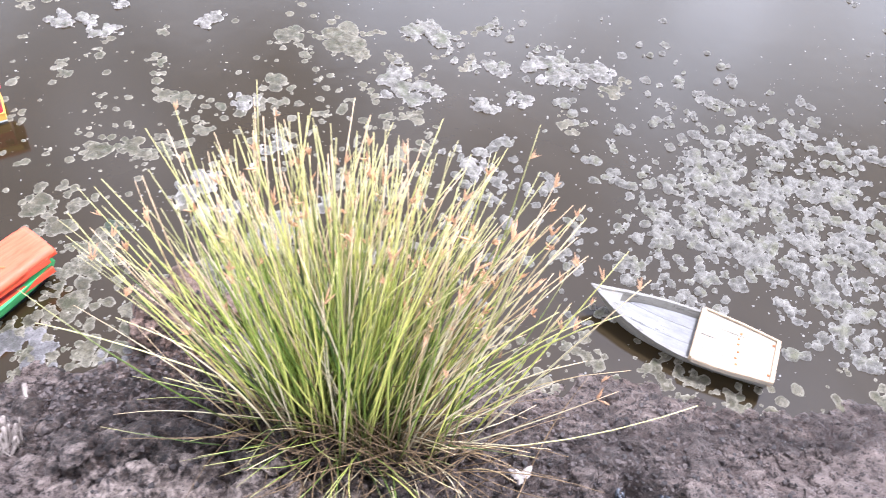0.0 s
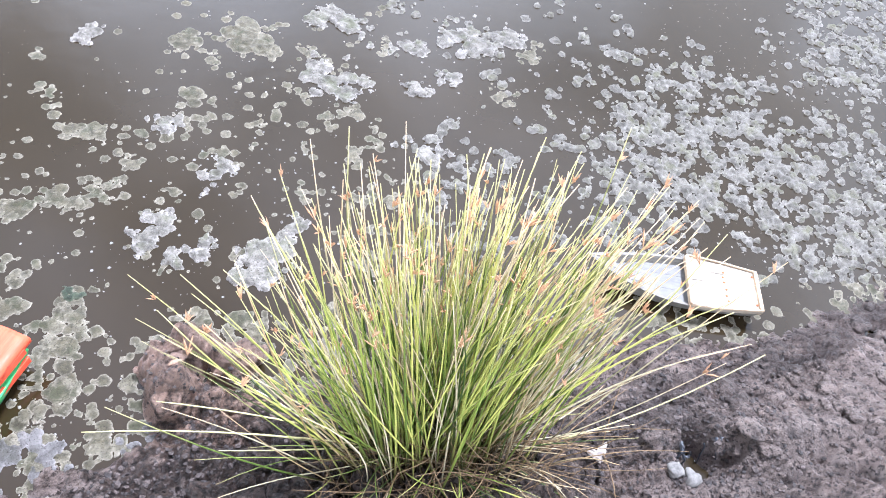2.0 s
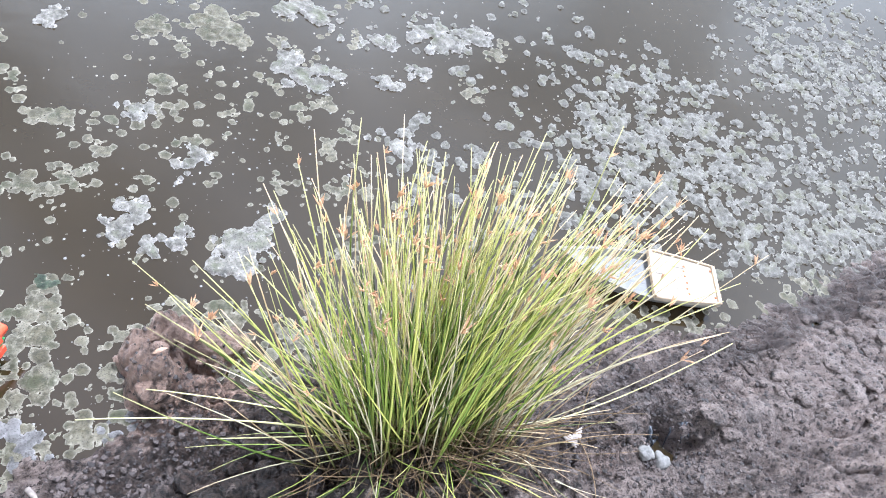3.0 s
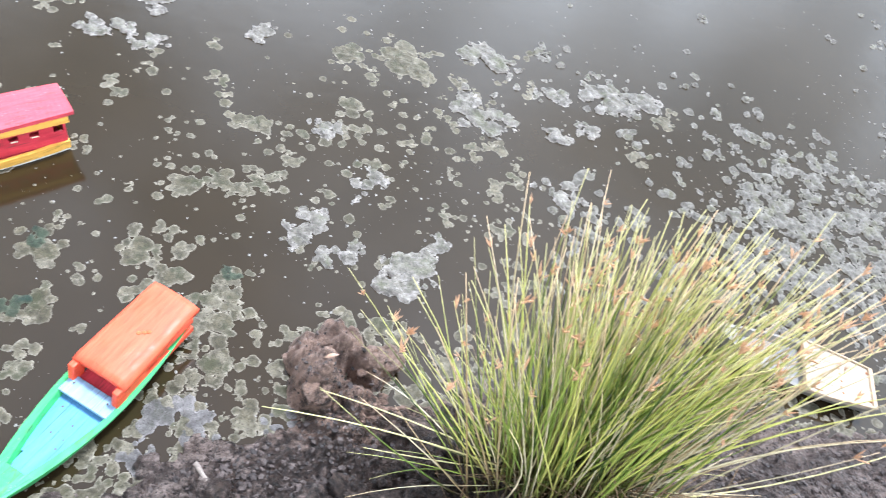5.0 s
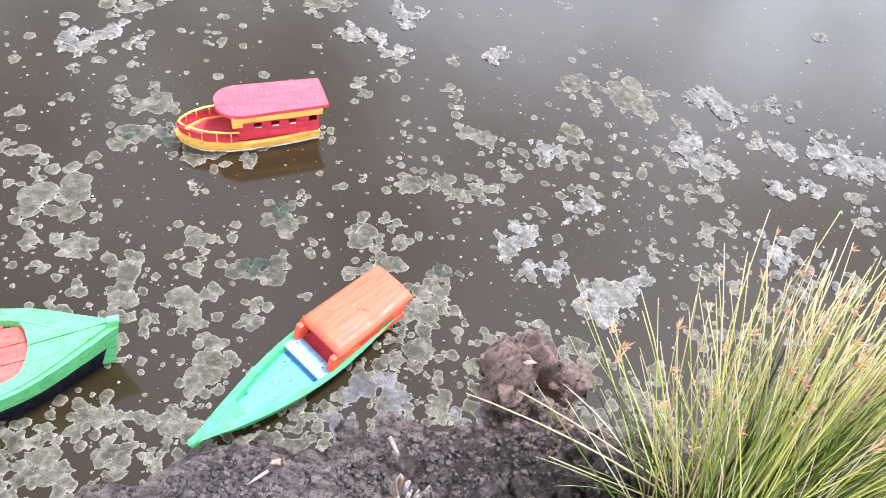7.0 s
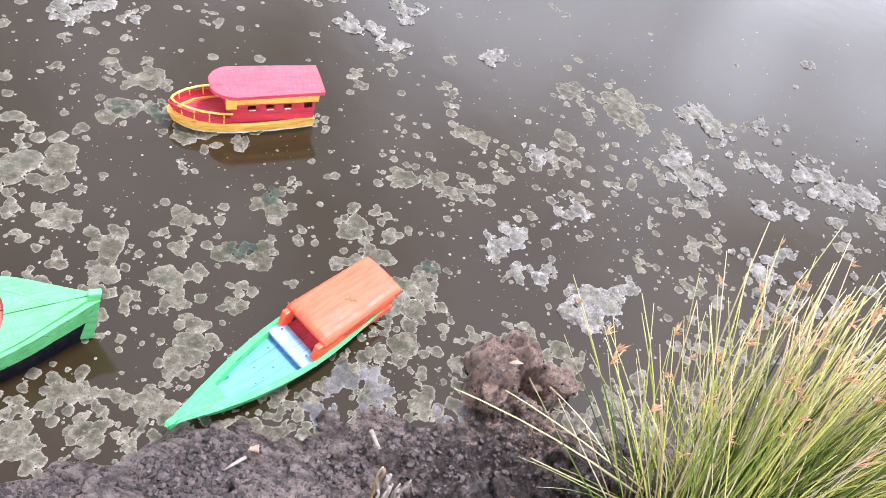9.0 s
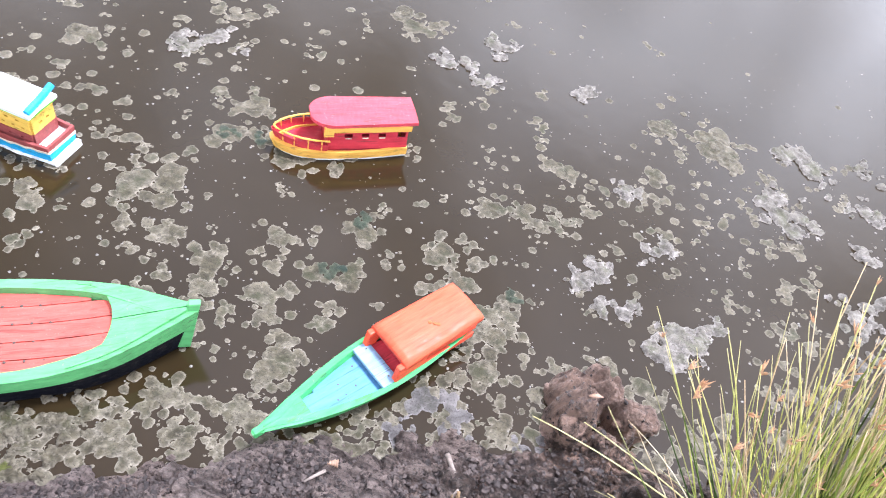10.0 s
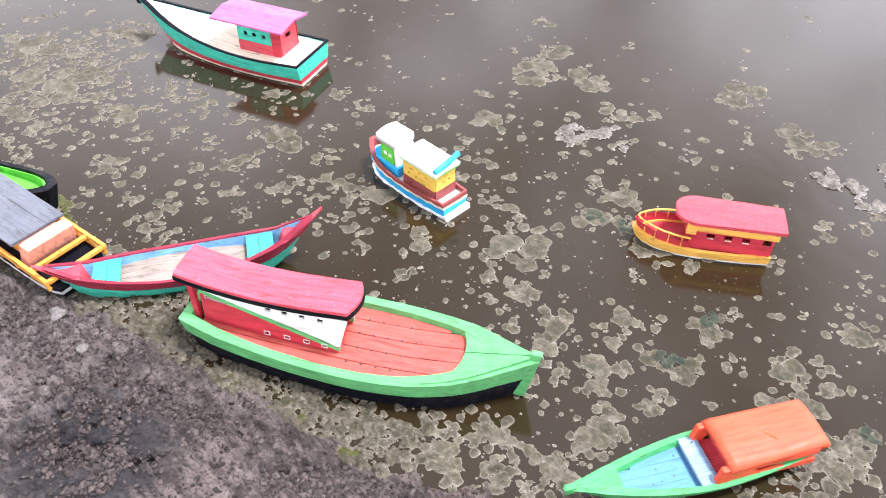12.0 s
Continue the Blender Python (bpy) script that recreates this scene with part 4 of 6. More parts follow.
for many, material, label in (
        (MATS_PALE, SCUM_PALE, "raft of whitish froth in the shallows by the bank"),
        (MATS_MIDDLE, SCUM, "raft of beige-grey algae flakes floating on brown water"),
        (MATS_FAR, SCUM_CURLED, "raft of pale grey algae flakes floating on open water"),
        (MATS_SHORE, SCUM, "raft of beige algae flakes in the shallows by the mud"),
        (MATS_WEST, SCUM, "raft of beige algae scum floating between the boats"),
        (MATS_GREEN, SCUM_GREEN, "patch of olive green weed in the muddy shallows"),
        (MATS_DARK, SCUM_DARK, "raft of algae with a dark green slimy heart")):
    for k, (x, y, r) in enumerate(many):
        algae_mat(x, y, r * 1.12, int(1000 * abs(x) + 77 * y * 10 + k), material, label)


def algae_cover(x, y):
    """How thickly the scum lies on the water at a place, 0 to 1."""
    shore = float(np.interp(x, SHORE_X, SHORE_Y))
    off = y - shore
    if off < -0.03:
        return 0.0
    c = 0.2 * math.exp(-max(0.0, off - 0.9) / 0.5)
    east = math.exp(-(((x - 1.85) / 0.62) ** 2 + ((y - 1.5) / 0.42) ** 2) ** 2)
    c += 1.0 * east + 0.75 * math.exp(-(((x - 2.75) / 0.4) ** 2 + ((y - 2.05) / 0.45) ** 2) ** 2)
    c += 0.6 * math.exp(-(off / 0.13) ** 2) * (1.0 if x > -0.45 or x < -1.5 else 1.4)
    c += 0.45 * math.exp(-(((x - 0.02) / 0.2) ** 2 + ((y - 0.88) / 0.17) ** 2))
    c += 0.6 * math.exp(-(((x + 2.5) / 0.35) ** 2 + ((y - 0.45) / 0.3) ** 2))
    c *= 0.35 + 1.3 * max(0.0, noise.noise(Vector((x * 2.6, y * 2.6, 1.7))) + 0.35)
    if y > 2.25 and x > 0.1 and x < 2.3:
        c *= 0.15
    return min(c, 1.0) * min(1.0, max(0.0, (3.4 - x) / 0.7)) * min(1.0, max(0.0, (x + 3.6) / 0.6))


def scatter_algae():
    rnd = random.Random(5)
    spots = []
    while len(spots) < 15500:
        x, y = rnd.uniform(-3.6, 3.4), rnd.uniform(-1.0, 3.2)
        if rnd.random() > algae_cover(x, y):
            continue
        if rnd.random() < 0.18:
            spots += lobes_of(x, y, rnd.uniform(0.014, 0.04), rnd, 0.8)
        else:
            spots.append((x, y, 0.003 + 0.014 * rnd.random() ** 2.2))
    # A nearly closed carpet in the shallows beside the barge and the canoe.
    drift = []
    for _ in range(5200):
        x = -1.95 + 1.3 * rnd.random() ** 1.1
        off = rnd.uniform(-0.02, 0.04) + abs(rnd.gauss(0.0, 0.062)) * min(1.0, 0.5 + (-0.3 - x))
        drift.append((x, float(np.interp(x, SHORE_X, SHORE_Y)) + off, 0.0018 + 0.0075 * rnd.random() ** 2.0))
    me = scum_sheet("shore_scum", drift, 0.0028, SCUM_SHORE, 1.3, thick=4.0)
    tagged(new("shore_scum", me), "matted beige and olive scum washed up along the mud", "algae", kind="stuff").location = (0, 0, 0.0008)
    east = [s for s in spots if s[0] > 0.8 and s[1] > 1.1]
    spots = [s for s in spots if not (s[0] > 0.8 and s[1] > 1.1)]
    me = scum_sheet("algae_froth", east, 0.0034, SCUM_GREY, 1.0, thick=3.4)
    tagged(new("algae_froth", me), "thick crust of pale grey algae froth crowding the water", "algae", kind="stuff")
    me = scum_sheet("algae_flakes", spots, 0.0042, SCUM, 0.8)
    tagged(new("algae_flakes", me), "grey-beige flakes of algae scum covering the shallow water", "algae", kind="stuff").location = (0, 0, -0.0003)
    verts, faces = [], []
    for _ in range(17000):
        x, y = rnd.uniform(-3.6, 3.4), rnd.uniform(-0.6, 3.0)
        off = y - float(np.interp(x, SHORE_X, SHORE_Y))
        if off < 0.02 or rnd.random() > math.exp(-max(0.0, off - 0.8) / 0.5) or noise.noise(Vector((x * 1.8, y * 1.8, 9.0))) < rnd.uniform(-0.5, 0.25):
            continue
        r, b, ph = 0.0009 + 0.0036 * rnd.random() ** 3.0, len(verts), rnd.uniform(0, 6)
        verts.append((x, y, 0.0018 + r * 0.15))
        for k in range(8):
            rad = r * rnd.uniform(0.75, 1.2)
            verts.append((x + rad * math.cos(k * 0.785 + ph), y + rad * math.sin(k * 0.785 + ph), -0.0004))
        faces += [(b, b + 1 + k, b + 1 + (k + 1) % 8) for k in range(8)]
    me = mesh_of("algae_specks", verts, faces, SPECKS, True, "rim", [0.3] * len(verts))
    tagged(new("algae_specks", me), "small pale specks of froth scattered on the water", "algae", kind="stuff")


scatter_algae()

# ---- toy boats ----


def green_barge(m):
    boat = thing("toy_barge", "green and black toy barge with coral deck and crimson cabin roof", "toy boat", m, "toy boats")
    h = Hull(0.825, [(0, 0.075), (0.12, 0.098), (0.4, 0.12), (0.62, 0.118), (0.8, 0.088), (0.93, 0.036), (1, 0.006)],
             [(0, 0.098), (0.3, 0.082), (0.65, 0.084), (0.85, 0.105), (1, 0.13)], [(0, -0.015), (1, -0.02)], foot=0.88, rake=0.05, stern_rake=0.03)
    part("lower_hull", h.band(0.0, 0.6, 0.012), P_BLACK, boat, "black-painted lower hull")
    part("bottom", h.bottom(), P_BLACK, boat)
    part("gunwale", h.band(0.6, 1.0, 0.02, proud=0.002), P_GREEN, boat, "thick green-painted gunwale")
    level = lambda u: h.sheer(u) - 0.017
    lines = [-0.11, -0.062, -0.021, 0.02, 0.064, 0.11]
    for a, b in zip(lines, lines[1:]):
        plank = part("deck_plank", h.plank(a + 0.001, b - 0.001, 0.03, 0.86, level, 0.01, 0.021), P_DECK, boat)
    for s in (-1, 1):
        # Each half of the foredeck runs from its rounded inner edge out to the hull's side.
        fore, rows = bmesh.new(), []
        for k in range(15):
            q = k / 14
            a = math.pi / 2 * q
            inner = Vector((h.length * (0.715 + 0.09 * math.cos(a)), s * (0.0012 + 0.096 * math.sin(a)), 0))
            u = 0.995 - 0.275 * q**1.25
            outer = h.at(u, 1.0, s, 0.003)
            zi, zo = h.sheer(inner.x / h.length) + 0.003, h.sheer(u) + 0.003 + 0.006 * (1 - q)
            if q == 0:
                outer.y = s * 0.0012
            rows.append([fore.verts.new(p) for p in ((inner.x, inner.y, zi - 0.017), (inner.x, inner.y, zi), (outer.x, outer.y, zo), (outer.x, outer.y, zo - 0.017))])
        for one, two in zip(rows, rows[1:]):
            for k in range(4):
                fore.faces.new((one[k], one[(k + 1) % 4], two[(k + 1) % 4], two[k]))
        fore.faces.new(rows[0])
        fore.faces.new(rows[-1][::-1])
        part("foredeck_half", fore, P_GREEN, boat)
    part("stem_post", block(0.78, 0.806, -0.008, 0.008, 0.0, 0.15, 0.003, 0.001, 0.03), P_GREEN, boat, "green stem post")
    base, tall = 0.066, 0.13
    line = lambda x: base + 0.015 + (0.385 - x) * 0.27
    low_holes = [(x, x + 0.013, base + 0.01, base + 0.019) for x in (0.2, 0.25, 0.298, 0.342)]
    high_holes = [(x, x + 0.014, base + 0.084, base + 0.095) for x in (0.21, 0.25, 0.292, 0.336)]
    for side in (-0.047, 0.047):
        red = panel(0.05, 0.402, base, base + 0.06, side, 0.005, low_holes)
        white = panel(0.06, 0.402, base + 0.05, base + tall - 0.006, side, 0.005, high_holes)
        for v in red.verts:
            if v.co.z > base + 0.05:
                v.co.z = min(line(v.co.x), base + tall - 0.007) - 0.004
        for v in white.verts:
            if v.co.z < base + 0.06:
                v.co.z = min(line(v.co.x) + 0.004, base + tall - 0.008)
        for bm in (red, white):
            for v in bm.verts:
                if v.co.x > 0.39:
                    v.co.x += 0.034 * (v.co.z - base) / tall - 0.022
                v.co.y -= side * 0.16 * (v.co.z - base) / tall
        wall = part("cabin_wall_low", red, P_RED, boat)
        part("cabin_wall_high", white, P_WHITE, boat, "white wall with square windows")
        band = panel(0.05, 0.404, 0.0, 0.009, side, 0.008)
        for v in band.verts:
            v.co.z += min(line(v.co.x), base + tall - 0.012) - 0.0045
            if v.co.x > 0.39:
                v.co.x += 0.034 * (v.co.z - base) / tall - 0.022
            v.co.y -= side * 0.16 * (v.co.z - base) / tall
        part("stripe", band, P_GREEN, boat, "slanting green stripe")
        part("cabin_post", block(0.022, 0.036, side * 0.86 - 0.006, side * 0.86 + 0.006, base, base + tall - 0.005, 0.001), P_RED, boat)
        for x in (0.2, 0.25, 0.298, 0.342):
            part("window_frame", panel(x - 0.001, x + 0.014, base + 0.0085, base + 0.0202, side * 0.98 + math.copysign(0.0035, side), 0.002, [(x, x + 0.013, base + 0.01, base + 0.019)]), P_WHITE, wall)
    part("cabin_front", block(0.362, 0.368, -0.039, 0.039, base, base + tall - 0.012, 0.001), P_PINK, boat)
    # Solid black filler stands for the shade seen through the windows.
    part("cabin_shade_block", block(0.07, 0.35, -0.036, 0.036, base, base + tall - 0.02, 0.001), P_BLACK, boat, "black block for the shade inside the cabin")
    part("cabin_back", block(0.048, 0.054, -0.041, 0.041, base, base + tall - 0.01, 0.001), P_RED, boat)
    roof_z = base + tall
    swell = lambda x: 0.014 * (1 - x / 0.425) - 0.02 * math.sin(math.pi * min(1.0, max(0.0, x / 0.425)) ** 0.85)
    boards = [roof_sheet(0.0, 0.428, a, b, roof_z + 0.005, 0.009, nx=22) for a, b in ((-0.051, -0.0185), (-0.018, 0.0155), (0.016, 0.051))]
    trim_board = roof_sheet(-0.003, 0.431, -0.0525, 0.0525, roof_z - 0.007, 0.0115, nx=22)
    for bm in boards + [trim_board]:
        for v in bm.verts:
            v.co.z += swell(v.co.x) - 1.5 * v.co.y * v.co.y
            v.co.x -= 6.5 * v.co.y * v.co.y * max(0.0, v.co.x - 0.2) / 0.23
    for bm in boards:
        part("roof_board", bm, P_ROSE, boat)
    part("roof_trim", trim_board, P_BLACK, boat, "black roof edging")
    nails(plank, [(x + 0.01 * (j % 2), -0.066 + 0.044 * j, level(x / h.length) + 0.001) for x in (0.405, 0.44, 0.475, 0.51, 0.545, 0.58, 0.615) for j in range(4)], 0.0034)
    return boat


def passenger_boat(m):
    boat = thing("toy_passenger_boat", "red and yellow toy passenger boat with railed bow and red roof", "toy boat", m, "toy boats")
    h = Hull(0.353, [(0, 0.05), (0.3, 0.06), (0.62, 0.06), (0.82, 0.048), (0.94, 0.026), (1, 0.007)],
             [(0, 0.03), (0.6, 0.03), (1, 0.04)], [(0, -0.012), (1, -0.012)], foot=0.86, rake=0.02)
    part("waterline_strip", h.band(0.0, 0.42, 0.006, proud=0.001), P_WHITE, boat, "flaking white waterline strip")
    part("bottom", h.bottom(), P_WHITE, boat)
    part("yellow_strake", h.band(0.42, 1.0, 0.006, proud=0.003), P_OCHRE, boat, "yellow-painted strake")
    level = lambda u: h.sheer(u) - 0.004
    part("deck", h.plank(-0.07, 0.07, 0.0, 0.97, level, 0.006, 0.008), P_RED, boat)
    part("bow_board", h.band(0.95, 1.5, 0.003, proud=-0.004, u0=0.62, transom=False), P_RED, boat)
    rail = [h.at(u, 1, s, 0.002) for u, s in [(0.6, 1), (0.7, 1), (0.8, 1), (0.88, 1), (0.94, 1), (0.985, 1), (1.0, 0), (0.985, -1), (0.94, -1), (0.88, -1), (0.8, -1), (0.7, -1), (0.6, -1)]]
    bow_rail = part("bow_rail", rod([p + Vector((0, 0, 0.034)) for p in rail], 0.003, 6), P_OCHRE, boat, "yellow bow rail")
    for u, s in ((0.66, 1), (0.76, 1), (0.86, 1), (0.94, 1), (0.94, -1), (0.86, -1), (0.76, -1), (0.66, -1)):
        p = h.at(u, 1, s, 0.002)
        part("rail_post", rod([p, p + Vector((0, 0, 0.034))], 0.0019, 6), P_OCHRE, bow_rail)
    z0, z1 = 0.027, 0.108
    holes = [(x, x + 0.021, z0 + 0.04, z0 + 0.053) for x in (0.06, 0.105, 0.15)] + [(0.006, 0.028, z0 + 0.036, z0 + 0.056)]
    for s in (-1, 1):
        part("cabin_wall", panel(0.0, 0.215, z0, z1, s * 0.046, 0.005, holes), P_RED, boat)
        for x in (0.06, 0.105, 0.15):
            part("window_sill", block(x + 0.002, x + 0.018, s * 0.0492 - 0.0008, s * 0.0492 + 0.0008, z0 + 0.0365, z0 + 0.04, 0.0005), P_CREAM, boat, "smear of white paint below a window")
        part("eave_board", block(-0.008, 0.222, s * 0.051 - 0.003, s * 0.051 + 0.003, z1 - 0.02, z1 - 0.002, 0.001), P_OCHRE, boat, "worn yellow eave board")
        part("corner_post", block(0.2, 0.226, s * 0.05 - 0.006, s * 0.05 + 0.006, z1 - 0.032, z1 + 0.004, 0.002), P_OCHRE, boat)
    part("cabin_front", block(0.212, 0.217, -0.0435, 0.0435, z0, z1, 0.001), P_RED, boat)
    part("cabin_back", block(-0.002, 0.003, -0.0435, 0.0435, z0, z0 + 0.035, 0.001), P_MAROON, boat)
    part("roof", roof_sheet(-0.022, 0.258, -0.062, 0.062, z1 + 0.001, 0.01, camber=0.004, round_front=0.062, taper=0.12, nx=44), P_PINK, boat, "scuffed crimson roof board with rounded front")
    return boat


def skiff(m):
    boat = thing("toy_skiff", "weathered white wooden toy skiff with grey open hold", "toy boat", m, "toy boats")
    h = Hull(0.445, [(0, 0.058), (0.2, 0.071), (0.42, 0.077), (0.62, 0.066), (0.8, 0.042), (0.93, 0.016), (1, 0.002)],
             [(0, 0.04), (0.4, 0.036), (0.75, 0.046), (1, 0.068)], [(0, -0.01), (0.8, -0.012), (1, 0.004)], foot=0.6, rake=0.06)
    part("hull_shell", h.band(0.0, 1.0, 0.006, rows=5), WOOD_WHITE, boat, "flaking white hull")
    part("bottom", h.bottom(), WOOD_GREY, boat)
    floor_z = lambda u: 0.021 + 0.035 * max(0, u - 0.6)
    for a, b in ((-0.07, -0.024), (-0.023, 0.022), (0.023, 0.07)):
        part("floor_plank", h.plank(a, b, 0.35, 0.95, floor_z, 0.006, 0.007, v=0.6), WOOD_WASHED, boat)
    part("fore_cover", h.plank(-0.03, 0.03, 0.84, 0.99, lambda u: h.sheer(u) - 0.003, 0.006, 0.003), WOOD_WHITE, boat)
    cover = lambda u: h.sheer(u) + 0.008
    for a, b in ((-0.08, -0.04), (-0.0395, -0.002), (-0.0015, 0.036), (0.0365, 0.08)):
        board = part("cover_board", h.plank(a, b, -0.0, 0.4, cover, 0.01, -0.004), WOOD_CREAM, boat)
    part("cover_rim", block(0.172, 0.184, -0.078, 0.078, 0.034, 0.05, 0.004), WOOD_RUST, boat, "rust-stained cream rim")
    part("stern_rim", block(-0.004, 0.006, -0.06, 0.06, 0.03, 0.054, 0.002), WOOD_RUST, boat)
    for s in (-1, 1):
        part("side_rim", rod([h.at(u, 1.0, s, -0.003) + Vector((0, 0, 0.011)) for u in (0.0, 0.1, 0.2, 0.3, 0.4)], 0.0035, 6), WOOD_RUST, boat)
    nails(board, [(0.085 + rng.uniform(-0.004, 0.004), y, cover(0.2) + 0.0003) for y in (-0.045, -0.028, -0.012, 0.01, 0.03, 0.047)] + [(0.01, y, cover(0) + 0.001) for y in (-0.045, 0.045)], 0.0036, RUST)
    return boat


def tugboat(m):
    boat = thing("toy_tugboat", "blue, red and white toy tugboat with yellow cabin and white roofs", "toy boat", m, "toy boats")
    h = Hull(0.378, [(0, 0.052), (0.3, 0.061), (0.6, 0.062), (0.8, 0.054), (0.92, 0.034), (1, 0.01)],
             [(0, 0.058), (0.5, 0.054), (0.8, 0.066), (1, 0.088)], [(0, -0.012), (1, -0.012)], foot=0.82, rake=0.035)
    part("foam_base", rough_up(h.band(0.0, 0.3, 0.008, proud=0.004, wave=0.09, cuts=46), 0.0018), FOAM, boat, "white foam float at the waterline")
    part("bottom", h.bottom(), FOAM, boat)
    part("blue_strake", h.band(0.3, 0.7, 0.008), P_BLUE, boat)
    part("white_line", h.band(0.69, 0.79, 0.007, proud=0.0012, wave=0.06, cuts=46), P_CREAM, boat)
    part("bulwark", h.band(0.78, 1.0, 0.007), P_MAROON, boat, "brick-red bulwark")
    level = lambda u: h.sheer(u) - 0.016
    for a, b in ((-0.07, -0.024), (-0.0235, 0.0235), (0.024, 0.07)):
        part("deck_board", h.plank(a, b, 0.0, 0.97, level, 0.006, 0.008), P_WHITE, boat)
    z = 0.04
    part("house_base", block(0.205, 0.335, -0.044, 0.044, z, z + 0.032, 0.004, 0.003), P_BLUE, boat, "bright blue wheelhouse base")
    part("house_step", block(0.27, 0.325, -0.036, 0.036, z + 0.03, z + 0.052, 0.005, 0.003), P_BLUE, boat)
    house = part("wheelhouse", block(0.23, 0.292, -0.037, 0.037, z + 0.03, z + 0.1, 0.004, 0.001), P_LIME, boat, "lime green wheelhouse")
    part("wheelhouse_roof", roof_sheet(0.222, 0.302, -0.043, 0.043, z + 0.098, 0.024, camber=0.008), P_WHITE, boat, "", True)
    part("wheelhouse_back", block(0.213, 0.222, -0.038, 0.038, z + 0.0, z + 0.114, 0.003, 0.0, 0.008), P_WHITE, boat)
    for y in (-0.0365, 0.0365):
        for x in (0.24, 0.262):
            part("white_daub", block(x, x + 0.014, y - 0.001, y + 0.001, z + 0.055, z + 0.067, 0.0008), P_WHITE, house)
    holes_low = [(x, x + 0.009, z + 0.017, z + 0.022) for x in (0.07, 0.105, 0.14)]
    holes = [(x, x + 0.01, z + 0.048, z + 0.054) for x in (0.062, 0.09, 0.118, 0.15)] + [(x, x + 0.01, z + 0.068, z + 0.074) for x in (0.074, 0.105, 0.14)]
    for s in (-1, 1):
        part("cabin_side_low", panel(0.045, 0.178, z, z + 0.036, s * 0.044, 0.005, holes_low), P_MAROON, boat)
        part("cabin_side", panel(0.045, 0.178, z + 0.037, z + 0.092, s * 0.042, 0.005, holes), P_YELLOW, boat)
    end_holes = [(x, x + 0.01, z + 0.055, z + 0.062) for x in (-0.02, 0.005)]
    for x in (0.043, 0.18):
        low = part("cabin_end_low", block(x - 0.0025, x + 0.0025, -0.0413, 0.0413, z, z + 0.036, 0.0005), P_MAROON, boat)
        bm = panel(-0.0393, 0.0393, z + 0.037, z + 0.092, 0, 0.005, end_holes)
        bmesh.ops.transform(bm, matrix=pose(x, 0, 0, 0, 0, 90), verts=bm.verts)
        part("cabin_end", bm, P_YELLOW if x < 0.1 else P_WHITE, boat)
    part("cabin_eave", block(0.034, 0.19, -0.05, 0.05, z + 0.092, z + 0.097, 0.001), P_LIME, boat)
    top_roof = part("cabin_roof", roof_sheet(0.032, 0.192, -0.052, 0.052, z + 0.097, 0.01, camber=0.003), P_WHITE, boat)
    part("roof_bar", rod([(0.04, 0.046, z + 0.113), (0.04, 0.0, z + 0.121), (0.038, -0.05, z + 0.136)], 0.009, 8), P_BLUE, top_roof, "bright blue bar across the roof")
    part("stern_float", rough_up(block(-0.016, 0.0, -0.05, 0.05, -0.01, 0.016, 0.004), 0.0022), FOAM, boat)
    return boat


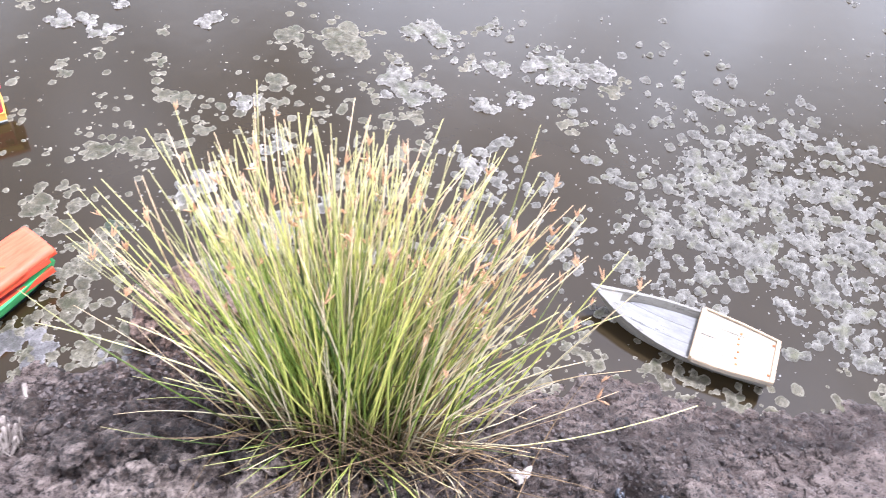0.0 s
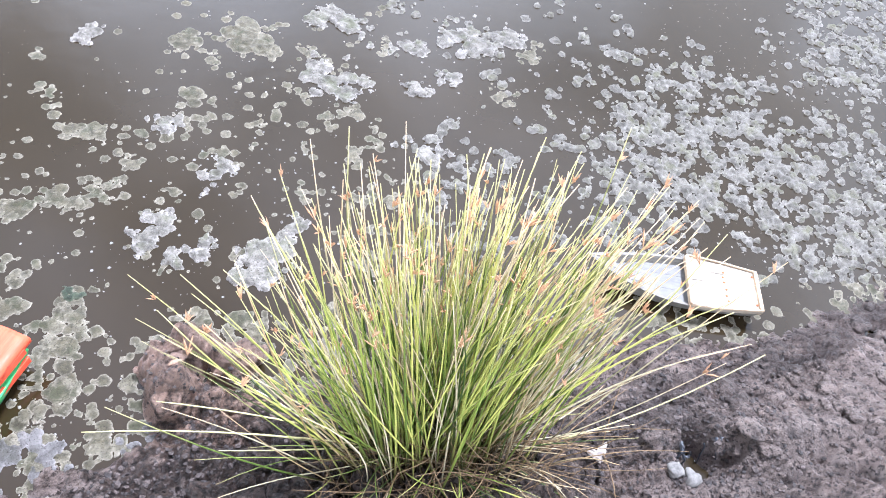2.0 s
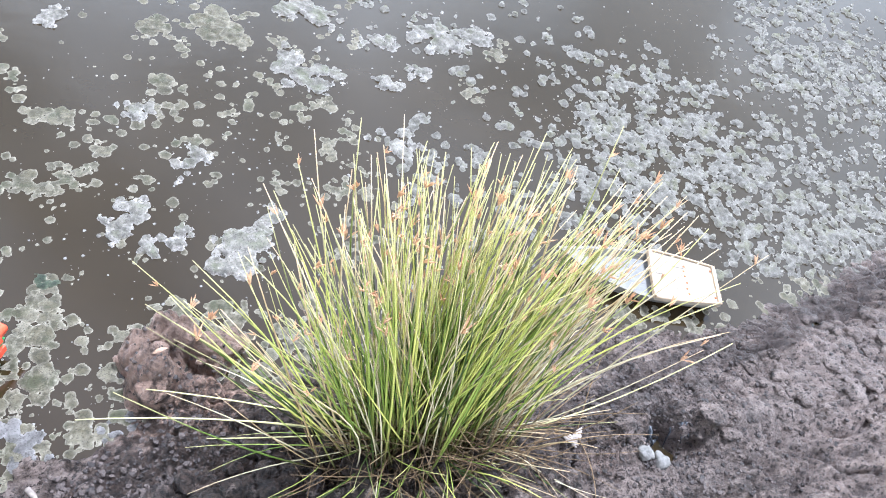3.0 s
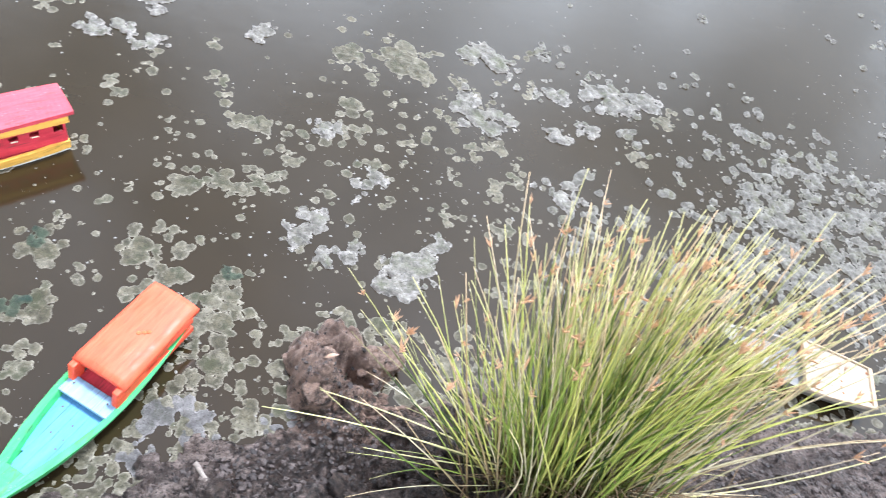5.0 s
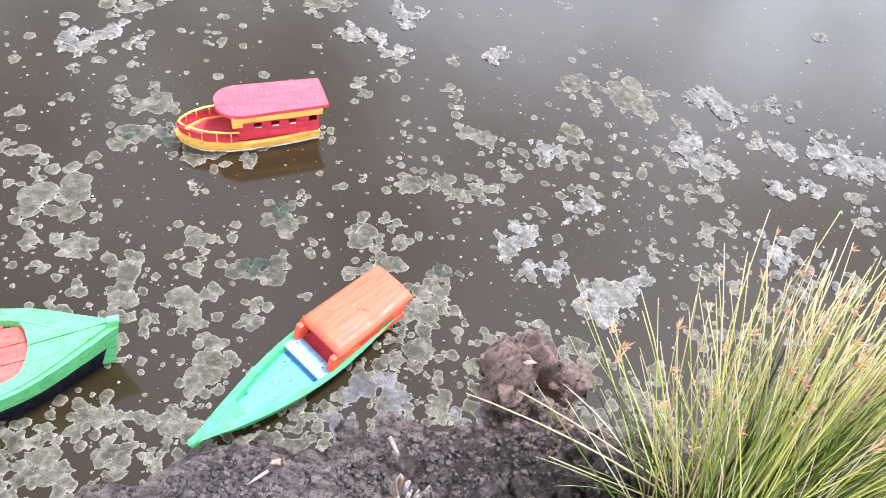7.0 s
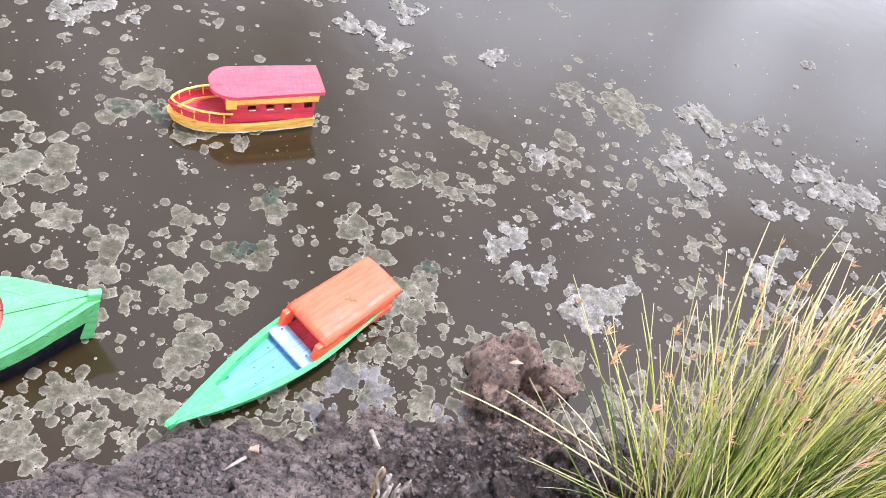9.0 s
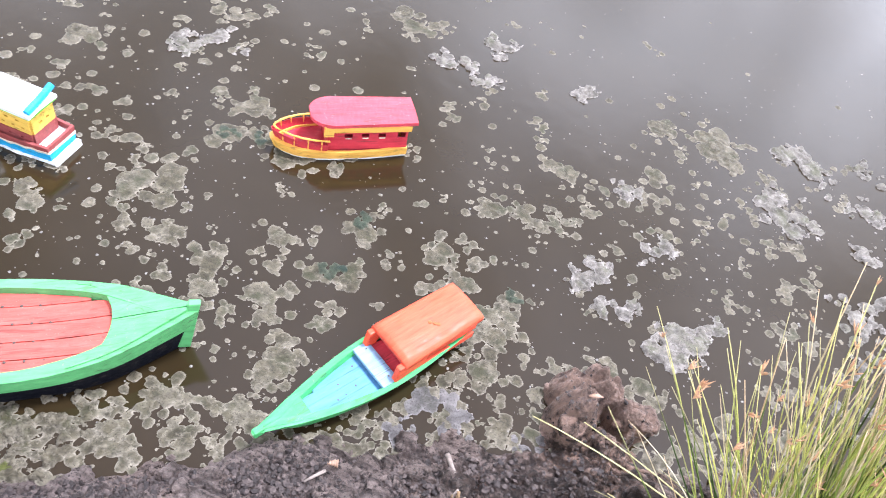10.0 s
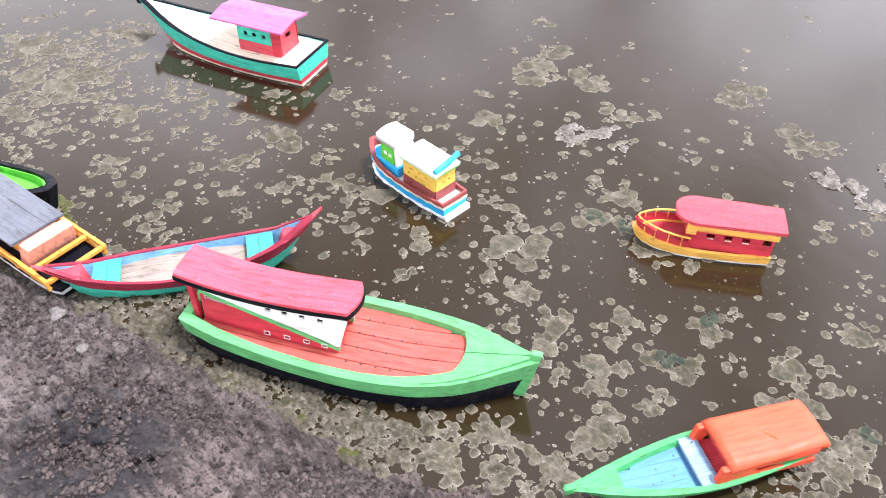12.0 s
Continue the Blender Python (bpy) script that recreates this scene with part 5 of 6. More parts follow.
def river_boat(m):
    boat = thing("toy_river_boat", "green toy river boat with orange roof and sky-blue open hold", "toy boat", m, "toy boats")
    h = Hull(0.536, [(0, 0.048), (0.15, 0.06), (0.4, 0.068), (0.6, 0.058), (0.8, 0.034), (0.93, 0.013), (1, 0.003)],
             [(0, 0.056), (0.4, 0.044), (0.75, 0.046), (1, 0.06)], [(0, -0.008), (0.85, -0.01), (1, 0.02)], foot=0.62, rake=0.07, stern_rake=0.03)
    part("lower_hull", h.band(0.0, 0.45, 0.007), P_BLACK, boat, "dark stained lower hull")
    part("bottom", h.bottom(), P_BLACK, boat)
    part("gunwale", h.band(0.45, 1.0, 0.0115, proud=0.001), P_LEAF, boat, "green gunwale")
    part("foredeck", h.plank(-0.05, 0.05, 0.785, 0.995, lambda u: h.sheer(u) + 0.001, 0.012, 0.003), P_LEAF, boat)
    part("prow_cap", block(0.512, 0.536, -0.007, 0.007, 0.045, 0.064, 0.003), P_LEAF, boat)
    floor_z = lambda u: h.sheer(u) - 0.015
    for a, b in ((-0.07, -0.022), (-0.0215, 0.0), (0.0005, 0.024), (0.0245, 0.07)):
        part("floor_plank", h.plank(a, b, 0.06, 0.9, floor_z, 0.006, 0.0116, v=0.85), P_SKY, boat)
    part("thwart", block(0.222, 0.262, -0.056, 0.056, 0.036, 0.045, 0.0015), P_ICE, boat, "pale blue thwart")
    z0 = 0.034
    top = z0 + 0.05
    for s in (-1, 1):
        part("cabin_side", panel(0.018, 0.225, z0, top, s * 0.055, 0.006, [(0.012, 0.15, z0 + 0.017, z0 + 0.034)]), P_ORANGE, boat)
        part("front_jamb", block(0.206, 0.236, s * 0.052 - 0.007, s * 0.052 + 0.007, z0, top + 0.002, 0.003, 0.0, -0.008), P_ORANGE, boat)
    part("inner_wall", block(0.188, 0.193, -0.046, 0.046, z0 - 0.01, top - 0.002, 0.001), P_PINK, boat)
    part("cabin_floor", block(0.05, 0.2215, -0.046, 0.046, z0 - 0.008, z0 + 0.004, 0.001), P_PINK, boat)
    roof = roof_sheet(-0.01, 0.213, -0.062, 0.062, top - 0.006, 0.017, camber=0.005, taper=0.1, ny=12)
    for v in roof.verts:
        edge = max(0.0, abs(v.co.y) / 0.061 - 0.82) / 0.18
        ends = max(0.0, (v.co.x - 0.199) / 0.014, (0.004 - v.co.x) / 0.014)
        if v.co.z > top:
            v.co.z -= 0.005 * edge**2 + 0.003 * min(1.0, ends) ** 2
    lid = part("roof", roof, P_ORANGE, boat, "smooth orange roof with hairline cracks", True)
    part("stern_seat", block(0.004, 0.03, -0.04, 0.04, 0.035, 0.05, 0.002), P_BLUE, boat)
    nails(lid, [(0.1, 0.012, top + 0.0158), (0.107, 0.004, top + 0.0158), (0.094, 0.018, top + 0.0154)], 0.005, RUST)
    nails(boat, [(0.28, -0.03, floor_z(0.5)), (0.3, 0.012, floor_z(0.55)), (0.33, -0.01, floor_z(0.6)), (0.35, 0.02, floor_z(0.65)), (0.238, -0.04, 0.0485), (0.238, 0.04, 0.0485)], 0.0022)
    return boat


def fishing_boat(m):
    boat = thing("toy_fishing_boat", "turquoise and cream toy fishing boat with magenta-roofed red cabin", "toy boat", m, "toy boats")
    h = Hull(0.71, [(0, 0.1), (0.2, 0.108), (0.45, 0.103), (0.65, 0.082), (0.82, 0.05), (0.94, 0.018), (1, 0.004)],
             [(0, 0.082), (0.35, 0.076), (0.7, 0.1), (1, 0.15)], [(0, -0.01), (0.8, -0.01), (1, 0.02)], foot=0.72, rake=0.1, stern_rake=0.0)
    part("waterline_strip", h.band(0.0, 0.22, 0.008), P_CREAM, boat)
    part("bottom", h.bottom(), P_CREAM, boat)
    part("red_stripe", h.band(0.22, 0.4, 0.008, proud=0.0008), P_RED, boat)
    part("turquoise_strake", h.band(0.4, 0.95, 0.009, proud=0.001), P_TEAL, boat, "turquoise topsides")
    part("rim", h.band(0.95, 1.0, 0.007, proud=0.002), P_BLACK, boat, "black rim")
    level = lambda u: h.sheer(u) - 0.006
    for a, b in ((-0.11, -0.04), (-0.0395, 0.0395), (0.04, 0.11)):
        part("deck_board", h.plank(a, b, 0.0, 0.985, level, 0.008, 0.0093), P_CREAM, boat)
    part("hatch", block(0.42, 0.43, -0.05, 0.05, 0.076, 0.09, 0.002), P_CREAM, boat)
    part("stem_post", block(0.695, 0.71, -0.007, 0.007, 0.12, 0.168, 0.002, 0.001, 0.01), P_BLACK, boat)
    z0 = 0.07
    holes = [(x, x + 0.014, z0 + 0.056, z0 + 0.07) for x in (0.14, 0.178, 0.212)]
    for s in (-1, 1):
        part("cabin_side_low", panel(0.09, 0.25, z0, z0 + 0.036, s * 0.052, 0.005), P_PINK, boat)
        part("cabin_side", panel(0.09, 0.25, z0 + 0.0365, z0 + 0.1, s * 0.05, 0.005, holes), P_TEAL, boat, "turquoise cabin side with square windows")
        part("corner_board", block(0.086, 0.118, s * 0.0535 - 0.0012, s * 0.0535 + 0.0012, z0 + 0.0, z0 + 0.1, 0.0005), P_RED, boat)
    back = panel(-0.047, 0.047, z0, z0 + 0.1, 0, 0.005, [(-0.012, 0.016, z0 + 0.056, z0 + 0.07)])
    bmesh.ops.transform(back, matrix=pose(0.088, 0, 0, 0, 0, 90), verts=back.verts)
    part("cabin_back", back, P_PINK, boat)
    part("cabin_front", block(0.249, 0.254, -0.047, 0.047, z0, z0 + 0.1, 0.001), P_RED, boat)
    part("roof", roof_sheet(0.055, 0.335, -0.078, 0.078, z0 + 0.101, 0.006, camber=0.014, pitch=1.0), P_MAGENTA, boat, "magenta pitched roof")
    return boat


def canoe(m):
    boat = thing("toy_canoe", "toy canoe with pink prows, maroon rims and turquoise seats", "toy boat", m, "toy boats")
    h = Hull(0.66, [(0, 0.006), (0.1, 0.03), (0.3, 0.06), (0.5, 0.069), (0.7, 0.06), (0.9, 0.03), (1, 0.006)],
             [(0, 0.115), (0.14, 0.08), (0.5, 0.06), (0.84, 0.088), (1, 0.14)], [(0, 0.02), (0.2, -0.012), (0.8, -0.012), (1, 0.03)], foot=0.55, rake=0.07, stern_rake=0.05)
    part("hull_shell", h.band(0.0, 0.62, 0.006, rows=5), P_TEAL, boat, "teal hull")
    part("bottom", h.bottom(), P_TEAL, boat)
    part("rim", h.band(0.62, 1.0, 0.007, proud=0.002), P_WINE, boat, "maroon rim")
    part("lining", h.band(0.45, 0.95, 0.0075, proud=-0.0065), P_PALE_BLUE, boat, "sky-blue inner side")
    for a, b in ((-0.07, -0.03), (-0.0295, 0.0), (0.0005, 0.03), (0.0305, 0.07)):
        part("floor_plank", h.plank(a, b, 0.12, 0.88, lambda u: 0.042, 0.005, 0.0078, v=0.72), WOOD_BEIGE, boat)
    seat = lambda u: h.sheer(u) - 0.006
    for u0, u1 in ((0.15, 0.2), (0.202, 0.25), (0.75, 0.8), (0.802, 0.86)):
        part("seat_board", h.plank(-0.08, 0.08, u0, u1, seat, 0.006, 0.008), P_TEAL, boat, "pale turquoise seat board")
    for name, u, tip, label in (("prow", 0.87, (0.69, 0, 0.165), "pink raised prow"), ("stern_prow", 0.12, (-0.025, 0, 0.125), "pink raised stern")):
        a, b, c = h.at(u, 1.0, 1, -0.004), h.at(u, 1.0, -1, -0.004), h.at(u, 0.1, 0, 0)
        up = Vector((0, 0, 0.003))
        tip = Vector(tip)
        verts, faces = [], []
        for s in (0.0, 0.35, 0.7, 1.0):
            for p in (a + up, b + up, c):
                q = p.lerp(tip, s)
                sag = -0.012 * math.sin(math.pi * s) if s < 1 else 0.0
                verts.append(q + Vector((0, 0.003 if s == 1 and p == a + up else (-0.003 if s == 1 and p == b + up else 0), sag - (0.01 if s == 1 and p == c else 0))))
        for k in range(3):
            for m0 in range(3):
                n0 = (m0 + 1) % 3
                faces.append((k * 3 + m0, k * 3 + n0, k * 3 + 3 + n0, k * 3 + 3 + m0))
        faces += [(2, 1, 0), (9, 10, 11)]
        part(name, solid(verts, faces), P_PINK, boat, label)
    return boat


def ferry(m):
    boat = thing("toy_ferry", "yellow and black toy ferry with grey plank roof and salmon cabin", "toy boat", m, "toy boats")
    h = Hull(0.5, [(0, 0.075), (0.3, 0.085), (0.7, 0.085), (0.93, 0.078), (1, 0.066)], [(0, 0.06), (1, 0.066)], [(0, -0.015), (1, -0.012)], foot=0.85, rake=0.03)
    part("lower_hull", h.band(0.0, 0.36, 0.008), P_BLACK, boat)
    part("white_plank", h.band(0.36, 0.52, 0.008, proud=0.002), P_WHITE, boat)
    part("bottom", h.bottom(), P_WHITE, boat)
    part("black_strake", h.band(0.52, 0.72, 0.008, proud=0.001), P_BLACK, boat)
    for s in (-1, 1):
        rail = part("side_rail", block(0.03, 0.482, s * 0.083 - 0.005, s * 0.083 + 0.005, 0.066, 0.076, 0.001), P_AMBER, boat, "orange-yellow side rail")
        part("lower_rail", block(0.03, 0.478, s * 0.08 - 0.004, s * 0.08 + 0.004, 0.046, 0.053, 0.001), P_AMBER, boat)
        for i in range(7):
            x = 0.06 + 0.068 * i
            part("rail_post", block(x, x + 0.011, s * 0.0825 - 0.0035, s * 0.0825 + 0.0035, 0.044, 0.0655, 0.0008), P_AMBER, rail)
    for x in (0.4, 0.47):
        part("cross_bar", block(x, x + 0.012, -0.0775, 0.0775, 0.064, 0.074, 0.001), P_AMBER, boat)
    part("deck", h.plank(-0.1, 0.1, 0.0, 0.98, lambda u: 0.045, 0.008, 0.009, v=0.7), P_BLACK, boat)
    part("cabin", block(0.08, 0.35, -0.05, 0.05, 0.044, 0.105, 0.003), P_SALMON, boat, "salmon-pink cabin")
    part("cabin_trim", block(0.1, 0.33, -0.054, 0.054, 0.062, 0.078, 0.002), P_AMBER, boat)
    part("fore_board", block(0.325, 0.375, -0.068, 0.068, 0.044, 0.12, 0.004, 0.004, 0.03), P_SALMON, boat)
    for a, b in ((-0.075, -0.026), (-0.0255, 0.0245), (0.025, 0.075)):
        part("roof_board", roof_sheet(0.03, 0.338, a, b, 0.108, 0.008, camber=0.0), P_GREY, boat)
    return boat


def dinghy(m):
    boat = thing("toy_dinghy", "black toy dinghy with lime green inside and blue stern", "toy boat", m, "toy boats")
    h = Hull(0.42, [(0, 0.05), (0.4, 0.06), (0.75, 0.056), (0.92, 0.04), (1, 0.018)], [(0, 0.085), (0.6, 0.085), (1, 0.1)], [(0, -0.012), (1, -0.01)], foot=0.85, rake=0.04)
    part("hull_shell", h.band(0.0, 1.0, 0.012, rows=4), P_BLACK, boat, "black hull")
    part("bottom", h.bottom(), P_BLACK, boat)
    part("lining", h.band(0.4, 0.9, 0.016, proud=-0.0125), P_LIME, boat)
    part("floor", h.plank(-0.07, 0.07, 0.1, 0.93, lambda u: 0.055, 0.006, 0.017, v=0.75), P_LIME, boat, "lime green floor")
    part("aft_cover", h.plank(-0.07, 0.07, 0.0, 0.42, lambda u: h.sheer(u) - 0.004, 0.01, 0.013), P_BLUE, boat, "blue aft cover")
    return boat


def afloat(x, y, heading, z=0.0, roll=0.0, trim=0.0):
    return pose(x, y, z, roll, trim, heading)


green_barge(afloat(-1.266, 0.241, 32.8, 0.004, -1.0))
passenger_boat(afloat(-0.475, 1.5, -144.0, 0.0, 2.0))
skiff(afloat(1.603, 1.045, 164.0, 0.004, 3.0))
tugboat(afloat(-1.162, 0.99, -177.3) @ Matrix.Scale(0.95, 4))
river_boat(afloat(-0.105, 1.015, -117.5, 0.003, 0.0))
fishing_boat(afloat(-2.05, 1.125, 204.0) @ Matrix.Scale(1.06, 4))
canoe(afloat(-1.588, 0.008, 62.3, 0.000))
ferry(afloat(-2.05, -0.022, 12.0, 0.012))
dinghy(afloat(-2.275, -0.045, 28.0))

# ---- the clump of rushes ----


def stem_shape(seed, sides=4, cuts=6):
    """A stem of length 1 that rises along z and bows towards +x."""
    r = random.Random(seed)
    bow, sway = 0.17 * r.random() ** 1.6, r.uniform(-0.05, 0.05)
    verts, faces, along = [], [], []
    for i in range(cuts + 1):
        s = i / cuts
        c = Vector((bow * s**2.2, sway * math.sin(s * 3), s * (1 - 0.35 * bow * s)))
        rad = 0.0031 * (1 - 0.7 * s**1.9)
        for k in range(sides):
            a = k * math.tau / sides
            verts.append(c + Vector((rad * math.cos(a), rad * math.sin(a), 0)))
            along.append(s)
    for i in range(cuts):
        for k in range(sides):
            n = (k + 1) % sides
            faces.append((i * sides + k, i * sides + n, (i + 1) * sides + n, (i + 1) * sides + k))
    faces.append(tuple(range(cuts * sides, (cuts + 1) * sides)))
    tip = Vector((bow, sway * math.sin(3), 1 - 0.35 * bow))
    return verts, faces, along, tip


def seed_shape(seed):
    r = random.Random(seed)
    verts, faces = [Vector((0, 0, -0.003))], []
    for k in range(r.randint(5, 9)):
        way = Vector((r.uniform(-1, 1), r.uniform(-1, 1), r.uniform(0.8, 3.5))).normalized()
        end, side = way * r.uniform(0.012, 0.032), way.orthogonal().normalized() * 0.0016
        other = way.cross(side).normalized() * 0.0016
        mid, b = end * 0.55, len(verts)
        verts += [mid + side, mid + other, mid - side, mid - other, end]
        for i in range(4):
            j = (i + 1) % 4
            faces += [(0, b + j, b + i), (b + 4, b + i, b + j)]
    return verts, faces


CLUMP = Vector((0.71, 0.69, 0.0))


def rush_clump():
    clump = thing("rush_clump", "dense clump of yellow-green rushes with brown seed heads on the mud", "plant", pose(*CLUMP))
    r = random.Random(12)
    shapes = [stem_shape(s) for s in range(12)]
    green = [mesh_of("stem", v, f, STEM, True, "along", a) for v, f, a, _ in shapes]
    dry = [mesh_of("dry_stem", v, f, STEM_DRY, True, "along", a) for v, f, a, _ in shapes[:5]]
    stubs = [mesh_of("dead_stub", v, f, DEAD_STRAW, True, "along", a) for v, f, a, _ in shapes[5:9]]
    heads = [mesh_of("seed_head", *seed_shape(s), SEED) for s in range(5)]
    far_verts, far_faces, far_along = [], [], []
    placed = 0
    for k in range(690):
        bx, by = r.gauss(0, 0.085), r.gauss(0, 0.035)
        bx, by = max(-0.21, min(0.22, bx)), max(-0.09, min(0.09, by))
        kind = r.random()
        out = math.atan2(by * 2.2 + r.gauss(0.02, 0.05), bx + r.gauss(0, 0.07))
        if math.sin(out) < -0.15 and r.random() < 0.72:
            out = -out
        lean = abs(r.gauss(9, 9)) + 66 * abs(bx) * r.uniform(0.5, 1.2)
        length = r.uniform(0.38, 0.66) * (1.0 if lean < 45 else 0.9)
        if kind < 0.06:
            lean, length = r.uniform(55, 82), r.uniform(0.3, 0.52)
        length *= 1.04 - 0.42 * min(lean, 80) / 80
        if math.sin(out) < -0.12:
            lean, length = max(lean, r.uniform(42, 82)), length * r.uniform(0.24, 0.52)
        if lean < 24:
            length *= 1.1
        is_dry = r.random() < (0.36 if bx > 0.06 else 0.24)
        z = height_at(CLUMP.x + bx, CLUMP.y + by) - 0.008
        j = r.randrange(5 if is_dry else 12)
        m = Matrix.Translation((bx, by, z)) @ Euler((0, radians(min(lean, 84)), out), "XYZ").to_matrix().to_4x4() @ pose(0, 0, 0, 0, 0, r.uniform(-50, 50)) @ Matrix.Diagonal((max(length, 0.44), max(length, 0.44), length, 1))
        tip = m @ shapes[j][3]
        if is_dry or placed < 270:
            ob = new("dry_stem" if is_dry else "stem", (dry if is_dry else green)[j])
            ob.parent = clump
            ob.matrix_basis = m
            placed += not is_dry
        else:
            b = len(far_verts)
            far_verts += [m @ v for v in shapes[j][0]]
            far_faces += [[b + i for i in f] for f in shapes[j][1]]
            far_along += shapes[j][2]
        if r.random() < 0.27 and length > 0.36 and lean < 40:
            ob = new("seed_head", r.choice(heads))
            ob.parent = clump
            ob.matrix_basis = Matrix.Translation(m @ (shapes[j][3] * r.uniform(0.88, 0.99))) @ Euler((r.uniform(-0.5, 0.5), r.uniform(-0.5, 0.5), r.uniform(0, 6))).to_matrix().to_4x4() @ Matrix.Scale(r.uniform(0.55, 1.25), 4)
    # Dead stubs and broken stalks round the foot of the clump.
    for k in range(290):
        bx, by = r.gauss(0.02, 0.11), r.gauss(-0.02, 0.045)
        m = Matrix.Translation((bx, by, height_at(CLUMP.x + bx, CLUMP.y + by) - 0.004)) @ Euler((0, radians(r.uniform(25, 86)), r.uniform(0, 6.3)), "XYZ").to_matrix().to_4x4() @ Matrix.Diagonal((1.6, 1.6, 1, 1)) @ Matrix.Scale(r.uniform(0.09, 0.31), 4)
        ob = new("dead_stub", r.choice(stubs))
        ob.parent = clump
        ob.matrix_basis = m
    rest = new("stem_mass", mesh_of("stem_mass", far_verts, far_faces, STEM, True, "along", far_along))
    rest.parent = clump
    tagged(rest, "densely packed inner stems", kind="stuff")
    # Long stray stems that droop over the mud and the water.
    for tx, ty, tz in ((-0.6, 0.02, 0.27), (-0.5, 0.1, 0.2), (-0.4, 0.04, 0.1)):
        base = Vector((tx * 0.15, ty * 0.15, height_at(CLUMP.x + tx * 0.15, CLUMP.y + ty * 0.15) - 0.005))
        pts = [base + Vector(((tx - base.x) * s, (ty - base.y) * s, (tz - base.z) * math.sin(s * 1.57) ** 0.9)) for s in (0, 0.15, 0.3, 0.45, 0.6, 0.75, 0.9, 1.0)]
        part("stray_stem", rod(pts, 0.0022, 5, 0.4), STRAW, clump, "long drooping straw-coloured stem", True)
    # One long thin stem that reaches out low over the bank and turns up at its end.
    foot = Vector((0.12, -0.02, height_at(CLUMP.x + 0.12, CLUMP.y - 0.02)))
    pts = [foot + Vector((0.48 * s, 0.02 * s + 0.03 * s * s, 0.09 * s + 0.16 * s**2.4)) for s in (0, 0.15, 0.3, 0.45, 0.6, 0.75, 0.9, 1.0)]
    part("stray_stem", rod(pts, 0.0018, 5, 0.5), STRAW, clump, "long pale stem reaching over the mud", True)
    return clump


rush_clump()

# ---- small things on the bank ----


def stone(x, y, size, seed, label, name="stone", material=None):
    bm = bmesh.new()
    bmesh.ops.create_icosphere(bm, subdivisions=3, radius=size)
    for v in bm.verts:
        v.co *= 1 + 0.45 * noise.noise(v.co / size * 0.9 + Vector((seed, 0, 0))) + 0.25 * noise.noise(v.co / size * 2.7 + Vector((0, seed, 0))) + 0.14 * noise.noise(v.co / size * 6.0 + Vector((0, 0, seed)))
        v.co.z *= 0.7
    me = bpy.data.meshes.new(name)
    bm.to_mesh(me)
    bm.free()
    me.materials.append(material or STONE)
    me.polygons.foreach_set("use_smooth", [True] * len(me.polygons))
    ob = new(name, me)
    ob.location = (x, y, height_at(x, y) + size * (-0.25 if material == MUD else 0.3))
    tagged(ob, label, name.split("_")[-1], name + "s on the bank")


stone(1.2, 0.61, 0.016, 3, "pale grey stone lying on wet mud")
stone(1.23, 0.592, 0.018, 9, "light grey stone half sunk in mud")
stone(1.37, 0.66, 0.02, 15, "mud-covered stone at the edge of a hollow", material=MUD)
stone(1.29, 0.62, 0.024, 22, "dark stone inside a mud hollow", material=MUD)
for k in range(13):
    a, d = rng.uniform(0, 6.28), 0.1 * math.sqrt(rng.random())
    stone(0.29 + 1.2 * d * math.cos(a), 0.9 + 1.1 * d * math.sin(a), rng.uniform(0.011, 0.03), 50 + 7 * k, "rough clod of brown mud on the mound", "mud_clod", MUD)
stone(-1.33, -0.02, 0.014, 31, "small white stone on the mud bank")
stone(-1.5, -0.02, 0.02, 35, "dark stone beside the toy ferry")


def exposed_roots():
    roots = thing("exposed_roots", "dark wet fibrous roots hanging into a mud hollow", "roots", pose(1.29, 0.665, 0.0))
    r = random.Random(81)
    for k in range(13):
        x, back = r.uniform(-0.06, 0.055), r.uniform(-0.012, 0.01)
        top_z = height_at(1.29 + x, 0.672) + 0.004
        pts = [(x + r.uniform(-0.006, 0.006) * i, back + 0.008 - 0.01 * i + r.uniform(-0.003, 0.003), top_z - (0.006 + 0.01 * r.random()) * i) for i in range(4)]
        part("root", rod(pts, r.uniform(0.002, 0.0085), 7, 0.45), ROOT, roots, "", True)


exposed_roots()


def spiral_shell(x, y):
    bm = bmesh.new()
    rings = []
    for i in range(26):
        s = i / 25
        r = 0.0075 * (1 - s) + 0.0006 + 0.0011 * math.sin(s * 44)
        rings.append([bm.verts.new((0.034 * s, r * math.cos(k * math.tau / 12), r * math.sin(k * math.tau / 12))) for k in range(12)])
    for one, two in zip(rings, rings[1:]):
        for k in range(12):
            bm.faces.new((one[k], one[(k + 1) % 12], two[(k + 1) % 12], two[k]))
    bm.faces.new(rings[0][::-1])
    bm.faces.new(rings[-1])
    ob = part("spiral_shell", bm, SHELL, None, "", True)
    ob.matrix_world = pose(x, y, height_at(x, y) + 0.006, 0, 6, 200)
    tagged(ob, "brown spiral snail shell lying on wet mud", "shell")


spiral_shell(-0.185, 0.575)


def twig(points, radius, label, bare=0.5):
    pts = [(x, y, height_at(x, y) + z) for x, y, z in points]
    ob = part("twig", rod(pts, radius, 7, bare), DEAD, None, "", True)
    tagged(ob, label, "twig", "twigs on the bank")


twig([(0.0, 0.7, 0.012), (0.03, 0.66, 0.01), (0.05, 0.63, 0.006)], 0.006, "grey driftwood twig half buried in mud")
twig([(-0.2, 0.55, 0.004), (-0.215, 0.525, 0.008), (-0.225, 0.51, 0.004)], 0.004, "short dark twig on the mud")


